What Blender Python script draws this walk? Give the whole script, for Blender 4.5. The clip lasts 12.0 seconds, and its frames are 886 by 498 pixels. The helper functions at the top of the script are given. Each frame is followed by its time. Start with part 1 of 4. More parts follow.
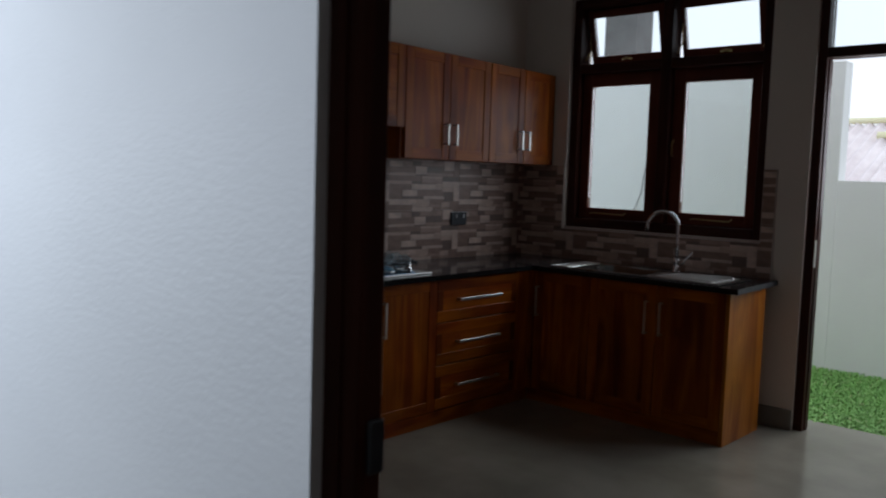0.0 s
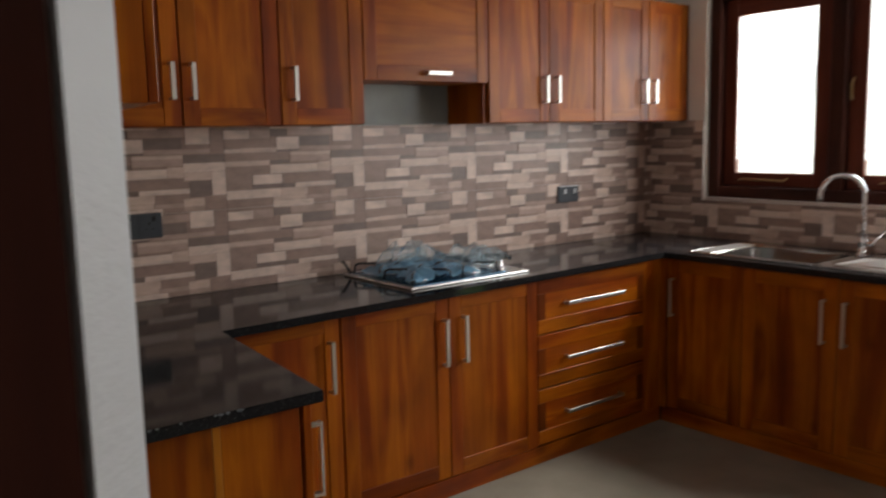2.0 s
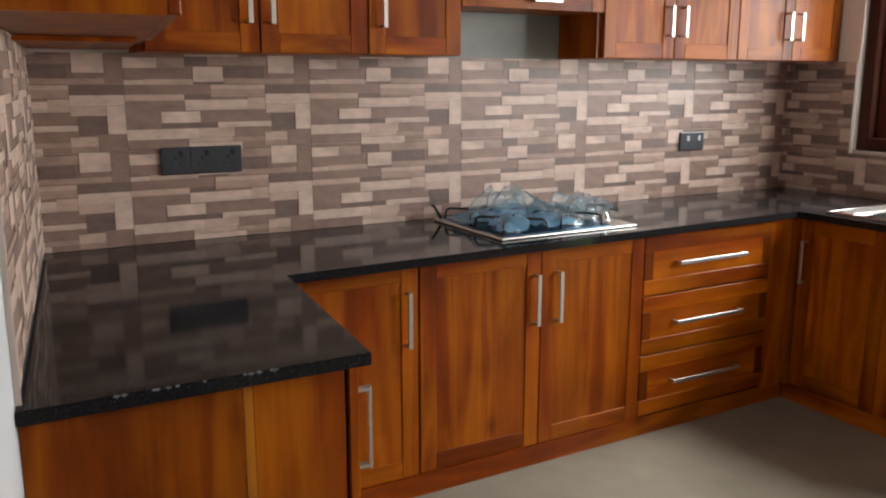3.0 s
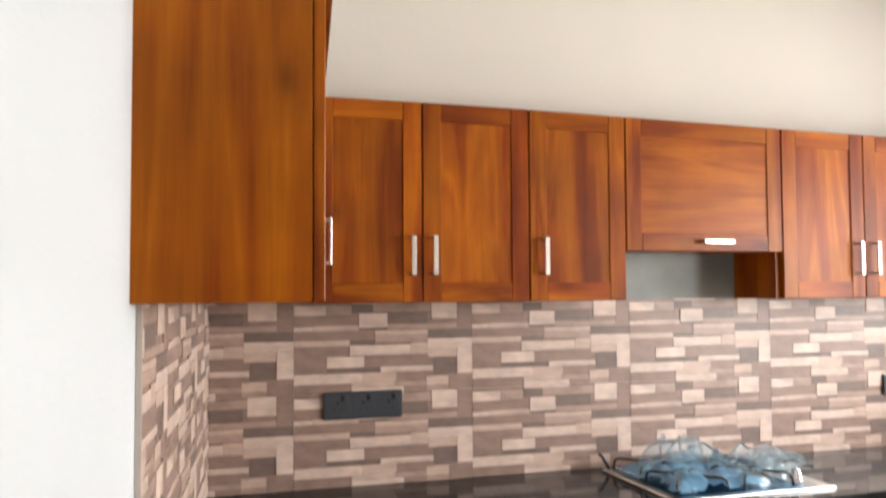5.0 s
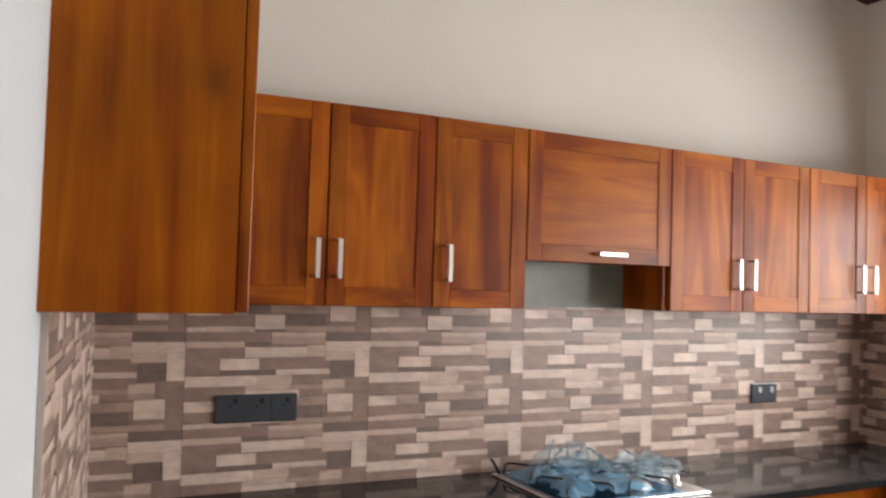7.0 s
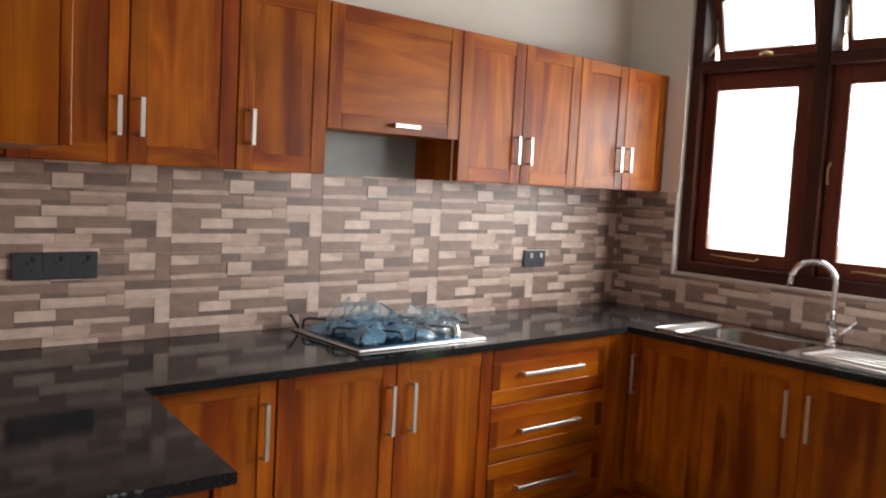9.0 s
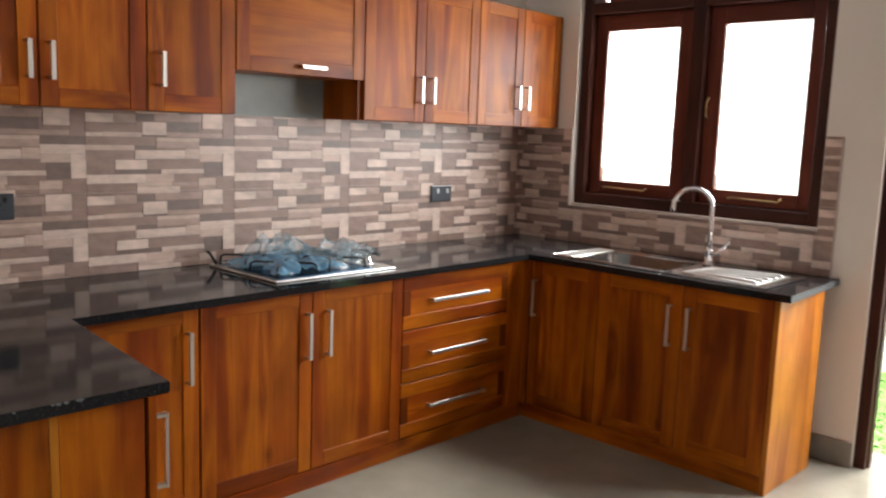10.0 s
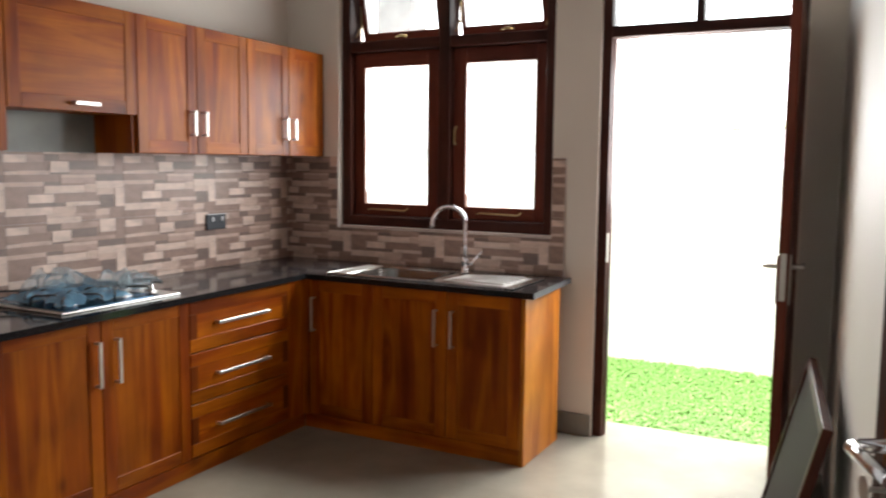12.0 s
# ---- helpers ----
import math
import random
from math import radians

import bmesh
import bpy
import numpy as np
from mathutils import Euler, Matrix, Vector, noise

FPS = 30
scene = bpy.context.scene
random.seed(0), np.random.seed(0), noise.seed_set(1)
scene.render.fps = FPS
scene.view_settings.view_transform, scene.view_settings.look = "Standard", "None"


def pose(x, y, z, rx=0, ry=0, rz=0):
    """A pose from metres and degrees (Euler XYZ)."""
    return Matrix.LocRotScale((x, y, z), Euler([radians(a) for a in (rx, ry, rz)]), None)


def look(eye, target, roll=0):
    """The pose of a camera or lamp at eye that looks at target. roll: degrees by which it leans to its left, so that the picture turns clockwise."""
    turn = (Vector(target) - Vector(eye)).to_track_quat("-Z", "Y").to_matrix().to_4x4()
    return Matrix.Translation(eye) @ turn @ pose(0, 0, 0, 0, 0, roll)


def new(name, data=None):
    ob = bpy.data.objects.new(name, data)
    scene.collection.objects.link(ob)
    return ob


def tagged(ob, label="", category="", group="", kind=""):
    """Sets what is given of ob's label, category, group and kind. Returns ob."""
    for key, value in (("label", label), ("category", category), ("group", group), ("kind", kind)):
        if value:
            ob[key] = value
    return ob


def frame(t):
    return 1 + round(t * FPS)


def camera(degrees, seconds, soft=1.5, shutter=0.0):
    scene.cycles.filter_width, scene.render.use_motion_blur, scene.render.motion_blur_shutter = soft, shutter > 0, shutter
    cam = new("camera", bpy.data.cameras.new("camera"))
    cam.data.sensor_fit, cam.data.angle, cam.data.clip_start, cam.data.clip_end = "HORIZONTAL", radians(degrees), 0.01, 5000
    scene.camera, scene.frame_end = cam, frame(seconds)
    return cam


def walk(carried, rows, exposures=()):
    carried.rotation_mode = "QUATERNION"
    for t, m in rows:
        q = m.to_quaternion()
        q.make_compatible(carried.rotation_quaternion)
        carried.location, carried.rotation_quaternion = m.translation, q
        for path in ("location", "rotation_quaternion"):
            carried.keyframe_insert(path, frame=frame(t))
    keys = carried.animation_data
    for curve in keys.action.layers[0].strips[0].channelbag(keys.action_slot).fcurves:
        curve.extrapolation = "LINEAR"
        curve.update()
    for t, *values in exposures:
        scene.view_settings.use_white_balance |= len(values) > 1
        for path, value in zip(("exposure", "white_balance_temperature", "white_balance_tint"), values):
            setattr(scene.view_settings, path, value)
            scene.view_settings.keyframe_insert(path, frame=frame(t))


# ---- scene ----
cam = camera(55.7, 12.0, soft=2.0, shutter=0.5)
PATH = [
    (0, (3.65, -4.768, 1.377), (2.303, -3.301, 1.201), 1.8),
    (0.5, (3.511, -4.508, 1.451), (2.196, -3.014, 1.26), -0.0),
    (1, (3.349, -4.268, 1.429), (1.958, -2.845, 1.225), -1.4),
    (1.5, (3.208, -4.06, 1.434), (1.739, -2.719, 1.231), -0.2),
    (2, (3.056, -3.894, 1.417), (1.497, -2.671, 1.148), -1.3),
    (2.5, (2.965, -3.719, 1.387), (1.291, -2.692, 1.012), -1.3),
    (2.7, (2.938, -3.679, 1.383), (1.246, -2.689, 0.983), -0.9),
    (4.3, (2.832, -3.536, 1.47), (0.98, -2.799, 1.308), 0.3),
    (4.5, (2.833, -3.533, 1.473), (0.952, -2.86, 1.39), -0.5),
    (5, (2.847, -3.531, 1.515), (0.936, -2.945, 1.605), -0.3),
    (5.5, (2.845, -3.56, 1.557), (0.945, -2.972, 1.77), -0.3),
    (6, (2.835, -3.578, 1.566), (0.953, -2.939, 1.786), 0.2),
    (6.5, (2.817, -3.593, 1.558), (0.97, -2.843, 1.719), 0.9),
    (7, (2.802, -3.611, 1.552), (0.998, -2.751, 1.63), 1.7),
    (7.5, (2.803, -3.67, 1.521), (1.122, -2.587, 1.563), 0.8),
    (7.7, (2.814, -3.677, 1.519), (1.168, -2.54, 1.51), 1.7),
    (9.5, (3.057, -3.795, 1.443), (1.582, -2.461, 1.229), 2.3),
    (10, (3.147, -3.869, 1.434), (1.769, -2.447, 1.153), 2.0),
    (10.5, (3.186, -3.945, 1.44), (1.887, -2.451, 1.159), 1.9),
    (11, (3.228, -4.041, 1.417), (2.031, -2.454, 1.191), 0.8),
    (11.5, (3.293, -4.148, 1.412), (2.208, -2.481, 1.203), 0.5),
    (12, (3.298, -4.195, 1.441), (2.372, -2.435, 1.234), 0.6),
]
EXPOSURES = [(0, -2.25, 5900, 10), (0.5, -2.35, 5900, 10), (1.0, -2.0, 6100, 10), (1.5, -0.85, 6400, 12), (2.0, 0.05, 6800, 12), (2.5, 0.45, 6800, 12), (4.5, 1.6, 6800, 11), (6.0, 1.36, 6800, 11), (7.5, 0.97, 6700, 11), (9.5, 0.9, 6700, 11), (10.5, 1.05, 6600, 11), (11.0, 1.1, 6600, 11), (11.5, 1.05, 6600, 12), (12, 0.62, 6700, 12)]
walk(cam, [(t, look(eye, target, roll)) for t, eye, target, roll in PATH], EXPOSURES)

# ---- world and light ----
world = bpy.data.worlds.new("world")
scene.world = world
world.use_nodes = True
wn, wl = world.node_tree.nodes, world.node_tree.links
sky = wn.new("ShaderNodeTexSky")
sky.sky_type, sky.sun_disc = "NISHITA", False
sky.sun_elevation, sky.sun_rotation = radians(48), radians(9)
sky.air_density, sky.dust_density = 1.0, 4.0
haze = wn.new("ShaderNodeMixRGB")
haze.inputs["Fac"].default_value = 0.75
haze.inputs["Color2"].default_value = (47.0, 47.8, 49.2, 1)
wl.new(sky.outputs[0], haze.inputs["Color1"])
wl.new(haze.outputs[0], wn["Background"].inputs["Color"])
wn["Background"].inputs["Strength"].default_value = 0.15


def lamp(name, kind, energy, m, **more):
    d = bpy.data.lights.new(name, kind)
    d.energy = energy
    for k, v in more.items():
        if k == "color":
            d.color = v
        elif k == "angle":
            d.angle = v
        elif k == "size":
            d.shape, d.size, d.size_y = "RECTANGLE", v[0], v[1]
    o = new(name, d)
    o.matrix_world = m
    return o


lamp("sun", "SUN", 4.4, look((2, 8, 9), (0.8, 0, 0)), angle=radians(20), color=(1.0, 0.97, 0.92))
lamp("window_daylight", "AREA", 22, look((1.06, 0.20, 1.62), (0.9, -2.0, 1.2)), size=(1.1, 0.75), color=(0.95, 0.98, 1.0))
lamp("door_daylight", "AREA", 25, look((2.46, 0.28, 1.58), (1.5, -2.0, 1.3)), size=(0.8, 0.75), color=(0.95, 0.98, 1.0))
lamp("hall_window_daylight", "AREA", 430, look((-0.9, -5.9, 1.75), (1.2, -4.6, 1.4)), size=(2.6, 2.0), color=(0.93, 0.97, 1.0))

# ---- materials ----


def mat(name, base=(0.5, 0.5, 0.5), rough=0.6, metal=0.0, spec=0.5):
    m = bpy.data.materials.new(name)
    m.use_nodes = True
    b = m.node_tree.nodes["Principled BSDF"]
    b.inputs["Base Color"].default_value = (*base, 1)
    b.inputs["Roughness"].default_value = rough
    b.inputs["Metallic"].default_value = metal
    b.inputs["Specular IOR Level"].default_value = spec
    return m


def nodes_of(m):
    t = m.node_tree
    return t.nodes, t.links, t.nodes["Principled BSDF"]


def noise_node(n, l, scale, stretch=(1, 1, 1), detail=6, shift=None, rough=0.55):
    tc, mp, no = n.new("ShaderNodeTexCoord"), n.new("ShaderNodeMapping"), n.new("ShaderNodeTexNoise")
    mp.inputs["Scale"].default_value = stretch
    l.new(tc.outputs["Object"], mp.inputs["Vector"])
    if shift:
        l.new(shift, mp.inputs["Location"])
    l.new(mp.outputs[0], no.inputs["Vector"])
    no.inputs["Scale"].default_value, no.inputs["Detail"].default_value = scale, detail
    no.inputs["Roughness"].default_value = rough
    return no


def ramp(n, l, src, stops):
    r = n.new("ShaderNodeValToRGB")
    while len(r.color_ramp.elements) < len(stops):
        r.color_ramp.elements.new(0.5)
    for e, (p, c) in zip(r.color_ramp.elements, stops):
        e.position, e.color = p, (*c, 1)
    l.new(src, r.inputs["Fac"])
    return r


def bump(n, l, b, src, strength, distance=0.01, prev=None):
    bu = n.new("ShaderNodeBump")
    bu.inputs["Strength"].default_value, bu.inputs["Distance"].default_value = strength, distance
    l.new(src, bu.inputs["Height"])
    if prev:
        l.new(prev.outputs[0], bu.inputs["Normal"])
    l.new(bu.outputs[0], b.inputs["Normal"])
    return bu


def mixed(base_a, base_b, name, scale=3, rough=0.6, fine=60, fine_bump=0.1, metal=0.0, spec=0.5, stretch=(1, 1, 1)):
    """A surface of two near colours in soft patches with a fine relief."""
    m = mat(name, base_a, rough, metal, spec)
    n, l, b = nodes_of(m)
    no = noise_node(n, l, scale, stretch)
    r = ramp(n, l, no.outputs["Fac"], [(0.35, base_a), (0.65, base_b)])
    l.new(r.outputs[0], b.inputs["Base Color"])
    f = noise_node(n, l, fine, stretch, 4)
    bump(n, l, b, f.outputs["Fac"], fine_bump, 0.004)
    return m


def wood(name, dark, mid, light, grain, rough=0.32, scale=1.0, knots=False):
    """Varnished timber. grain: 0, 1 or 2, the local axis along which the grain runs."""
    m = mat(name, mid, rough + 0.06, 0.0, 0.2)
    n, l, b = nodes_of(m)
    info = n.new("ShaderNodeObjectInfo")
    mul = n.new("ShaderNodeMath")
    mul.operation = "MULTIPLY"
    mul.inputs[1].default_value = 37.0
    l.new(info.outputs["Random"], mul.inputs[0])
    stretch = [9.0 * scale] * 3
    stretch[grain] = 1.05 * scale
    a = noise_node(n, l, 1.0, stretch, 4, mul.outputs[0], 0.45)
    a.inputs["Distortion"].default_value = 0.6
    fine = [140.0] * 3
    fine[grain] = 4.0
    f = noise_node(n, l, 1.0, fine, 5, mul.outputs[0], 0.6)
    c = ramp(n, l, a.outputs["Fac"], [(0.24, dark), (0.42, mid), (0.58, light), (0.70, mid), (0.80, tuple(v * 1.3 for v in light))])
    fr = ramp(n, l, f.outputs["Fac"], [(0.3, (0.80, 0.76, 0.70)), (0.7, (1.0, 1.0, 1.0))])
    mx = n.new("ShaderNodeMixRGB")
    mx.blend_type = "MULTIPLY"
    mx.inputs["Fac"].default_value = 0.6
    streak = [38.0 * scale] * 3
    streak[grain] = 2.2 * scale
    st = noise_node(n, l, 1.0, streak, 4, mul.outputs[0], 0.6)
    st.inputs["Distortion"].default_value = 0.8
    sr = ramp(n, l, st.outputs["Fac"], [(0.30, (0.52, 0.42, 0.36)), (0.45, (0.88, 0.84, 0.8)), (0.55, (1, 1, 1)), (0.72, (1.22, 1.28, 1.2))])
    sm = n.new("ShaderNodeMixRGB")
    sm.blend_type = "MULTIPLY"
    sm.inputs["Fac"].default_value = 0.30
    l.new(c.outputs[0], sm.inputs["Color1"])
    l.new(sr.outputs[0], sm.inputs["Color2"])
    c = sm
    l.new(c.outputs[0], mx.inputs["Color1"])
    l.new(fr.outputs[0], mx.inputs["Color2"])
    vo, km, kmap = n.new("ShaderNodeTexVoronoi"), n.new("ShaderNodeMixRGB"), n.new("ShaderNodeMapping")
    kst = [4.6] * 3
    kst[grain] = 2.9
    kmap.inputs["Scale"].default_value = kst
    l.new(mul.outputs[0], kmap.inputs["Location"])
    l.new(n.new("ShaderNodeTexCoord").outputs["Object"], kmap.inputs["Vector"])
    l.new(kmap.outputs[0], vo.inputs["Vector"])
    vo.inputs["Scale"].default_value = 1.0
    kr = ramp(n, l, vo.outputs["Distance"], [(0.0, (0.32, 0.26, 0.2)), (0.04, (0.5, 0.42, 0.35)), (0.13, (0.9, 0.87, 0.84)), (0.24, (1, 1, 1))])
    km.blend_type = "MULTIPLY"
    km.inputs["Fac"].default_value = 0.75 if knots else 0.0
    l.new(mx.outputs[0], km.inputs["Color1"])
    l.new(kr.outputs[0], km.inputs["Color2"])
    mx = km
    hs = n.new("ShaderNodeHueSaturation")
    va = n.new("ShaderNodeMapRange")
    va.inputs["To Min"].default_value, va.inputs["To Max"].default_value = 0.80, 1.14
    l.new(info.outputs["Random"], va.inputs["Value"])
    cl = noise_node(n, l, 4.5, (1, 1, 1), 3, mul.outputs[0], 0.5)
    cm, cx = n.new("ShaderNodeMapRange"), n.new("ShaderNodeMath")
    cm.inputs["From Min"].default_value, cm.inputs["From Max"].default_value = 0.35, 0.65
    cm.inputs["To Min"].default_value, cm.inputs["To Max"].default_value = 0.84, 1.13
    cx.operation = "MULTIPLY"
    l.new(cl.outputs["Fac"], cm.inputs["Value"])
    l.new(va.outputs[0], cx.inputs[0])
    l.new(cm.outputs[0], cx.inputs[1])
    l.new(cx.outputs[0], hs.inputs["Value"])
    l.new(mx.outputs[0], hs.inputs["Color"])
    l.new(hs.outputs[0], b.inputs["Base Color"])
    bump(n, l, b, f.outputs["Fac"], 0.06, 0.002)
    return m


TD, TM, TL = (0.125, 0.018, 0.0014), (0.255, 0.047, 0.002), (0.41, 0.112, 0.0033)
TEAK = wood("teak_upright_grain", TD, TM, TL, 2, knots=True)
TEAK_Y = wood("teak_level_grain", TD, TM, TL, 1, knots=True)
TEAK_X = wood("teak_cross_grain", TD, TM, TL, 0, knots=True)
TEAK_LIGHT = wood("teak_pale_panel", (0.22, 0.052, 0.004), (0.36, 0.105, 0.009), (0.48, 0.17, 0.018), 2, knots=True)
TEAK_DARK = wood("teak_dark_block", (0.07, 0.012, 0.001), (0.12, 0.022, 0.0015), (0.17, 0.034, 0.002), 2)
SAP = wood("teak_sapwood", (0.36, 0.10, 0.008), (0.46, 0.16, 0.014), (0.56, 0.22, 0.03), 2)
DW = [(0.018, 0.0048, 0.003), (0.042, 0.011, 0.007), (0.07, 0.019, 0.011)]
SASH = wood("mahogany_sash", (0.075, 0.016, 0.009), (0.12, 0.026, 0.015), (0.16, 0.038, 0.02), 2, 0.4)
SASH_X = wood("mahogany_sash_level", (0.075, 0.016, 0.009), (0.12, 0.026, 0.015), (0.16, 0.038, 0.02), 0, 0.4)
FRAME = wood("mahogany_frame", *DW, 2, 0.42)
FRAME_X = wood("mahogany_frame_level", *DW, 0, 0.42)
WALL = mixed((0.73, 0.672, 0.605), (0.76, 0.702, 0.635), "cream_wall_paint", 1.2, 0.62, 45, 0.16)
WHITE = mixed((0.60, 0.62, 0.65), (0.635, 0.655, 0.685), "white_wall_paint", 1.0, 0.6, 30, 0.35, stretch=(1, 1, 2.5))
# for the unseen hall walls: dark so that less light bounces into the kitchen
HALLM = mixed((0.07, 0.056, 0.042), (0.09, 0.073, 0.056), "unseen_hall_dark_brown", 1.2, 0.65, 45, 0.15)
CEIL = mixed((0.60, 0.59, 0.57), (0.63, 0.62, 0.60), "ceiling_paint", 1.2, 0.7, 45, 0.1)
OUTWALL = mixed((0.74, 0.75, 0.73), (0.80, 0.81, 0.79), "boundary_wall_paint", 0.8, 0.75, 40, 0.3)
FLOORM = mixed((0.185, 0.174, 0.138), (0.255, 0.24, 0.198), "cement_floor_tile", 2.2, 0.19, 70, 0.03)
SKIRT = mixed((0.20, 0.19, 0.17), (0.26, 0.25, 0.22), "grey_skirting_tile", 5, 0.4, 80, 0.05)
CONCRETE = mixed((0.30, 0.30, 0.29), (0.38, 0.38, 0.36), "raw_cement", 4, 0.8, 60, 0.4)
PLASTER = mixed((0.22, 0.24, 0.23), (0.30, 0.32, 0.30), "unpainted_hood_wall", 5, 0.6, 60, 0.2)
STEEL = mixed((0.74, 0.73, 0.71), (0.82, 0.81, 0.79), "brushed_steel", 8, 0.28, 200, 0.04, 1.0)
DECK = mixed((0.50, 0.495, 0.485), (0.56, 0.555, 0.545), "polished_deck_steel", 8, 0.15, 200, 0.03, 1.0)
# darker copy of the steel: the bowl's shade and dark reflections as base colour
BOWL = mixed((0.20, 0.20, 0.195), (0.25, 0.25, 0.24), "shaded_bowl_steel", 8, 0.27, 200, 0.04, 1.0)
SATIN = mat("satin_nickel", (0.62, 0.59, 0.55), 0.38, 1.0)
CHROME = mat("chrome", (0.80, 0.80, 0.82), 0.14, 1.0)
BRASS = mixed((0.55, 0.40, 0.20), (0.45, 0.30, 0.14), "old_brass", 30, 0.35, 90, 0.1, 1.0)
BLACK = mat("black_enamel", (0.012, 0.012, 0.013), 0.35)
SOCKET = mat("charcoal_plastic", (0.035, 0.042, 0.052), 0.38)
HOLE = mat("socket_hole_black", (0.004, 0.004, 0.004), 0.6)
SWITCHM = mat("white_plastic", (0.66, 0.67, 0.69), 0.35)
# near-black: the shade of the peninsula's door gap, put into the carcass colour
DARKGAP = mat("gap_shade_black", (0.005, 0.0035, 0.003), 0.8, 0.0, 0.1)
TRIM = mat("pale_tile_trim", (0.55, 0.47, 0.42), 0.4)
ROOFM = mixed((0.60, 0.53, 0.53), (0.76, 0.70, 0.69), "weathered_roof_sheet", 2, 0.7, 30, 0.3)
REDM = mixed((0.68, 0.34, 0.28), (0.74, 0.42, 0.36), "red_roof_paint", 3, 0.6, 30, 0.2)
YELLOW = mixed((0.78, 0.76, 0.46), (0.84, 0.82, 0.58), "yellow_ridge_paint", 3, 0.6, 30, 0.2)
CABLE = mat("black_cable", (0.15, 0.15, 0.15), 0.6)
LEAVES = mixed((0.05, 0.12, 0.025), (0.09, 0.20, 0.04), "tree_leaves", 4, 0.6, 30, 0.2)
BARK = mixed((0.12, 0.09, 0.06), (0.18, 0.13, 0.09), "tree_bark", 8, 0.85, 60, 0.6)


def granite():
    m = mat("black_granite", (0.012, 0.012, 0.013), 0.07, 0.0, 0.17)
    n, l, b = nodes_of(m)
    v = noise_node(n, l, 320, (1, 1, 1), 2)
    r = ramp(n, l, v.outputs["Fac"], [(0.0, (0.008, 0.008, 0.009)), (0.62, (0.014, 0.014, 0.015)), (0.72, (0.10, 0.10, 0.105))])
    l.new(r.outputs[0], b.inputs["Base Color"])
    w = noise_node(n, l, 3, (1, 1, 1), 4)
    r2 = ramp(n, l, w.outputs["Fac"], [(0.35, (0.05, 0.05, 0.05)), (0.7, (0.11, 0.11, 0.11))])
    l.new(r2.outputs[0], b.inputs["Roughness"])
    return m


GRANITE = granite()


def stone(name, c):
    m = mat(name, c, 0.42)
    n, l, b = nodes_of(m)
    a = noise_node(n, l, 14, (1, 1, 2.2), 6)
    d = tuple(v * 0.78 for v in c)
    e = tuple(min(1, v * 1.18) for v in c)
    r = ramp(n, l, a.outputs["Fac"], [(0.32, d), (0.5, c), (0.72, e)])
    l.new(r.outputs[0], b.inputs["Base Color"])
    f = noise_node(n, l, 90, (1, 1, 2), 5)
    bump(n, l, b, f.outputs["Fac"], 0.25, 0.003)
    return m


STONES = [stone("stone_" + k, c) for k, c in (("slate", (0.185, 0.128, 0.108)), ("brown", (0.285, 0.188, 0.152)), ("tan", (0.41, 0.285, 0.23)), ("sand", (0.53, 0.385, 0.315)), ("cream", (0.63, 0.485, 0.41)))]


def glass(name, tint=(1, 1, 1), rough=0.0, milky=0.0, haze=(0.28, 0.62, 0.92), ior=1.45):
    m = bpy.data.materials.new(name)
    m.use_nodes = True
    n, l = m.node_tree.nodes, m.node_tree.links
    n.clear()
    out, tr, gl, mx, fr = n.new("ShaderNodeOutputMaterial"), n.new("ShaderNodeBsdfTransparent"), n.new("ShaderNodeBsdfGlossy"), n.new("ShaderNodeMixShader"), n.new("ShaderNodeFresnel")
    tr.inputs["Color"].default_value = (*tint, 1)
    gl.inputs["Roughness"].default_value = rough
    fr.inputs["IOR"].default_value = ior
    l.new(fr.outputs[0], mx.inputs["Fac"])
    l.new(gl.outputs[0], mx.inputs[2])
    first = tr
    if milky:
        di, m2 = n.new("ShaderNodeBsdfTranslucent"), n.new("ShaderNodeMixShader")
        di.inputs["Color"].default_value = (*haze, 1)
        df, m3 = n.new("ShaderNodeBsdfDiffuse"), n.new("ShaderNodeMixShader")
        df.inputs["Color"].default_value = (*haze, 1)
        l.new(di.outputs[0], m3.inputs[1])
        l.new(df.outputs[0], m3.inputs[2])
        m2.inputs["Fac"].default_value = milky
        l.new(tr.outputs[0], m2.inputs[1])
        l.new(m3.outputs[0], m2.inputs[2])
        first = m2
    l.new(first.outputs[0], mx.inputs[1])
    l.new(mx.outputs[0], out.inputs["Surface"])
    return m


PANE = glass("clear_pane", (0.94, 0.97, 0.97))
FILM = glass("blue_plastic_film", (0.55, 0.82, 1.0), 0.14, 0.62, (0.36, 0.72, 1.0), 1.3)
FILMED = mixed((0.05, 0.15, 0.27), (0.09, 0.24, 0.38), "steel_under_blue_film", 14, 0.22, 60, 0.2, 0.9)
WISP = glass("clear_plastic_film", (0.96, 0.99, 1.0), 0.22, 0.17, (0.66, 0.88, 1.0), 1.14)

# ---- building helpers ----


def box(bm, x0, x1, y0, y1, z0, z1, slot=0, bevel=0.0, seg=1):
    vs = [bm.verts.new((x, y, z)) for x in (x0, x1) for y in (y0, y1) for z in (z0, z1)]
    quads = [(0, 1, 3, 2), (4, 6, 7, 5), (0, 4, 5, 1), (2, 3, 7, 6), (0, 2, 6, 4), (1, 5, 7, 3)]
    fs = [bm.faces.new([vs[i] for i in q]) for q in quads]
    for f in fs:
        f.material_index = slot
    if bevel:
        es = list({e for f in fs for e in f.edges})
        out = bmesh.ops.bevel(bm, geom=es, offset=bevel, segments=seg, affect="EDGES", profile=0.5)
        for f in out["faces"]:
            f.material_index = slot
    return vs


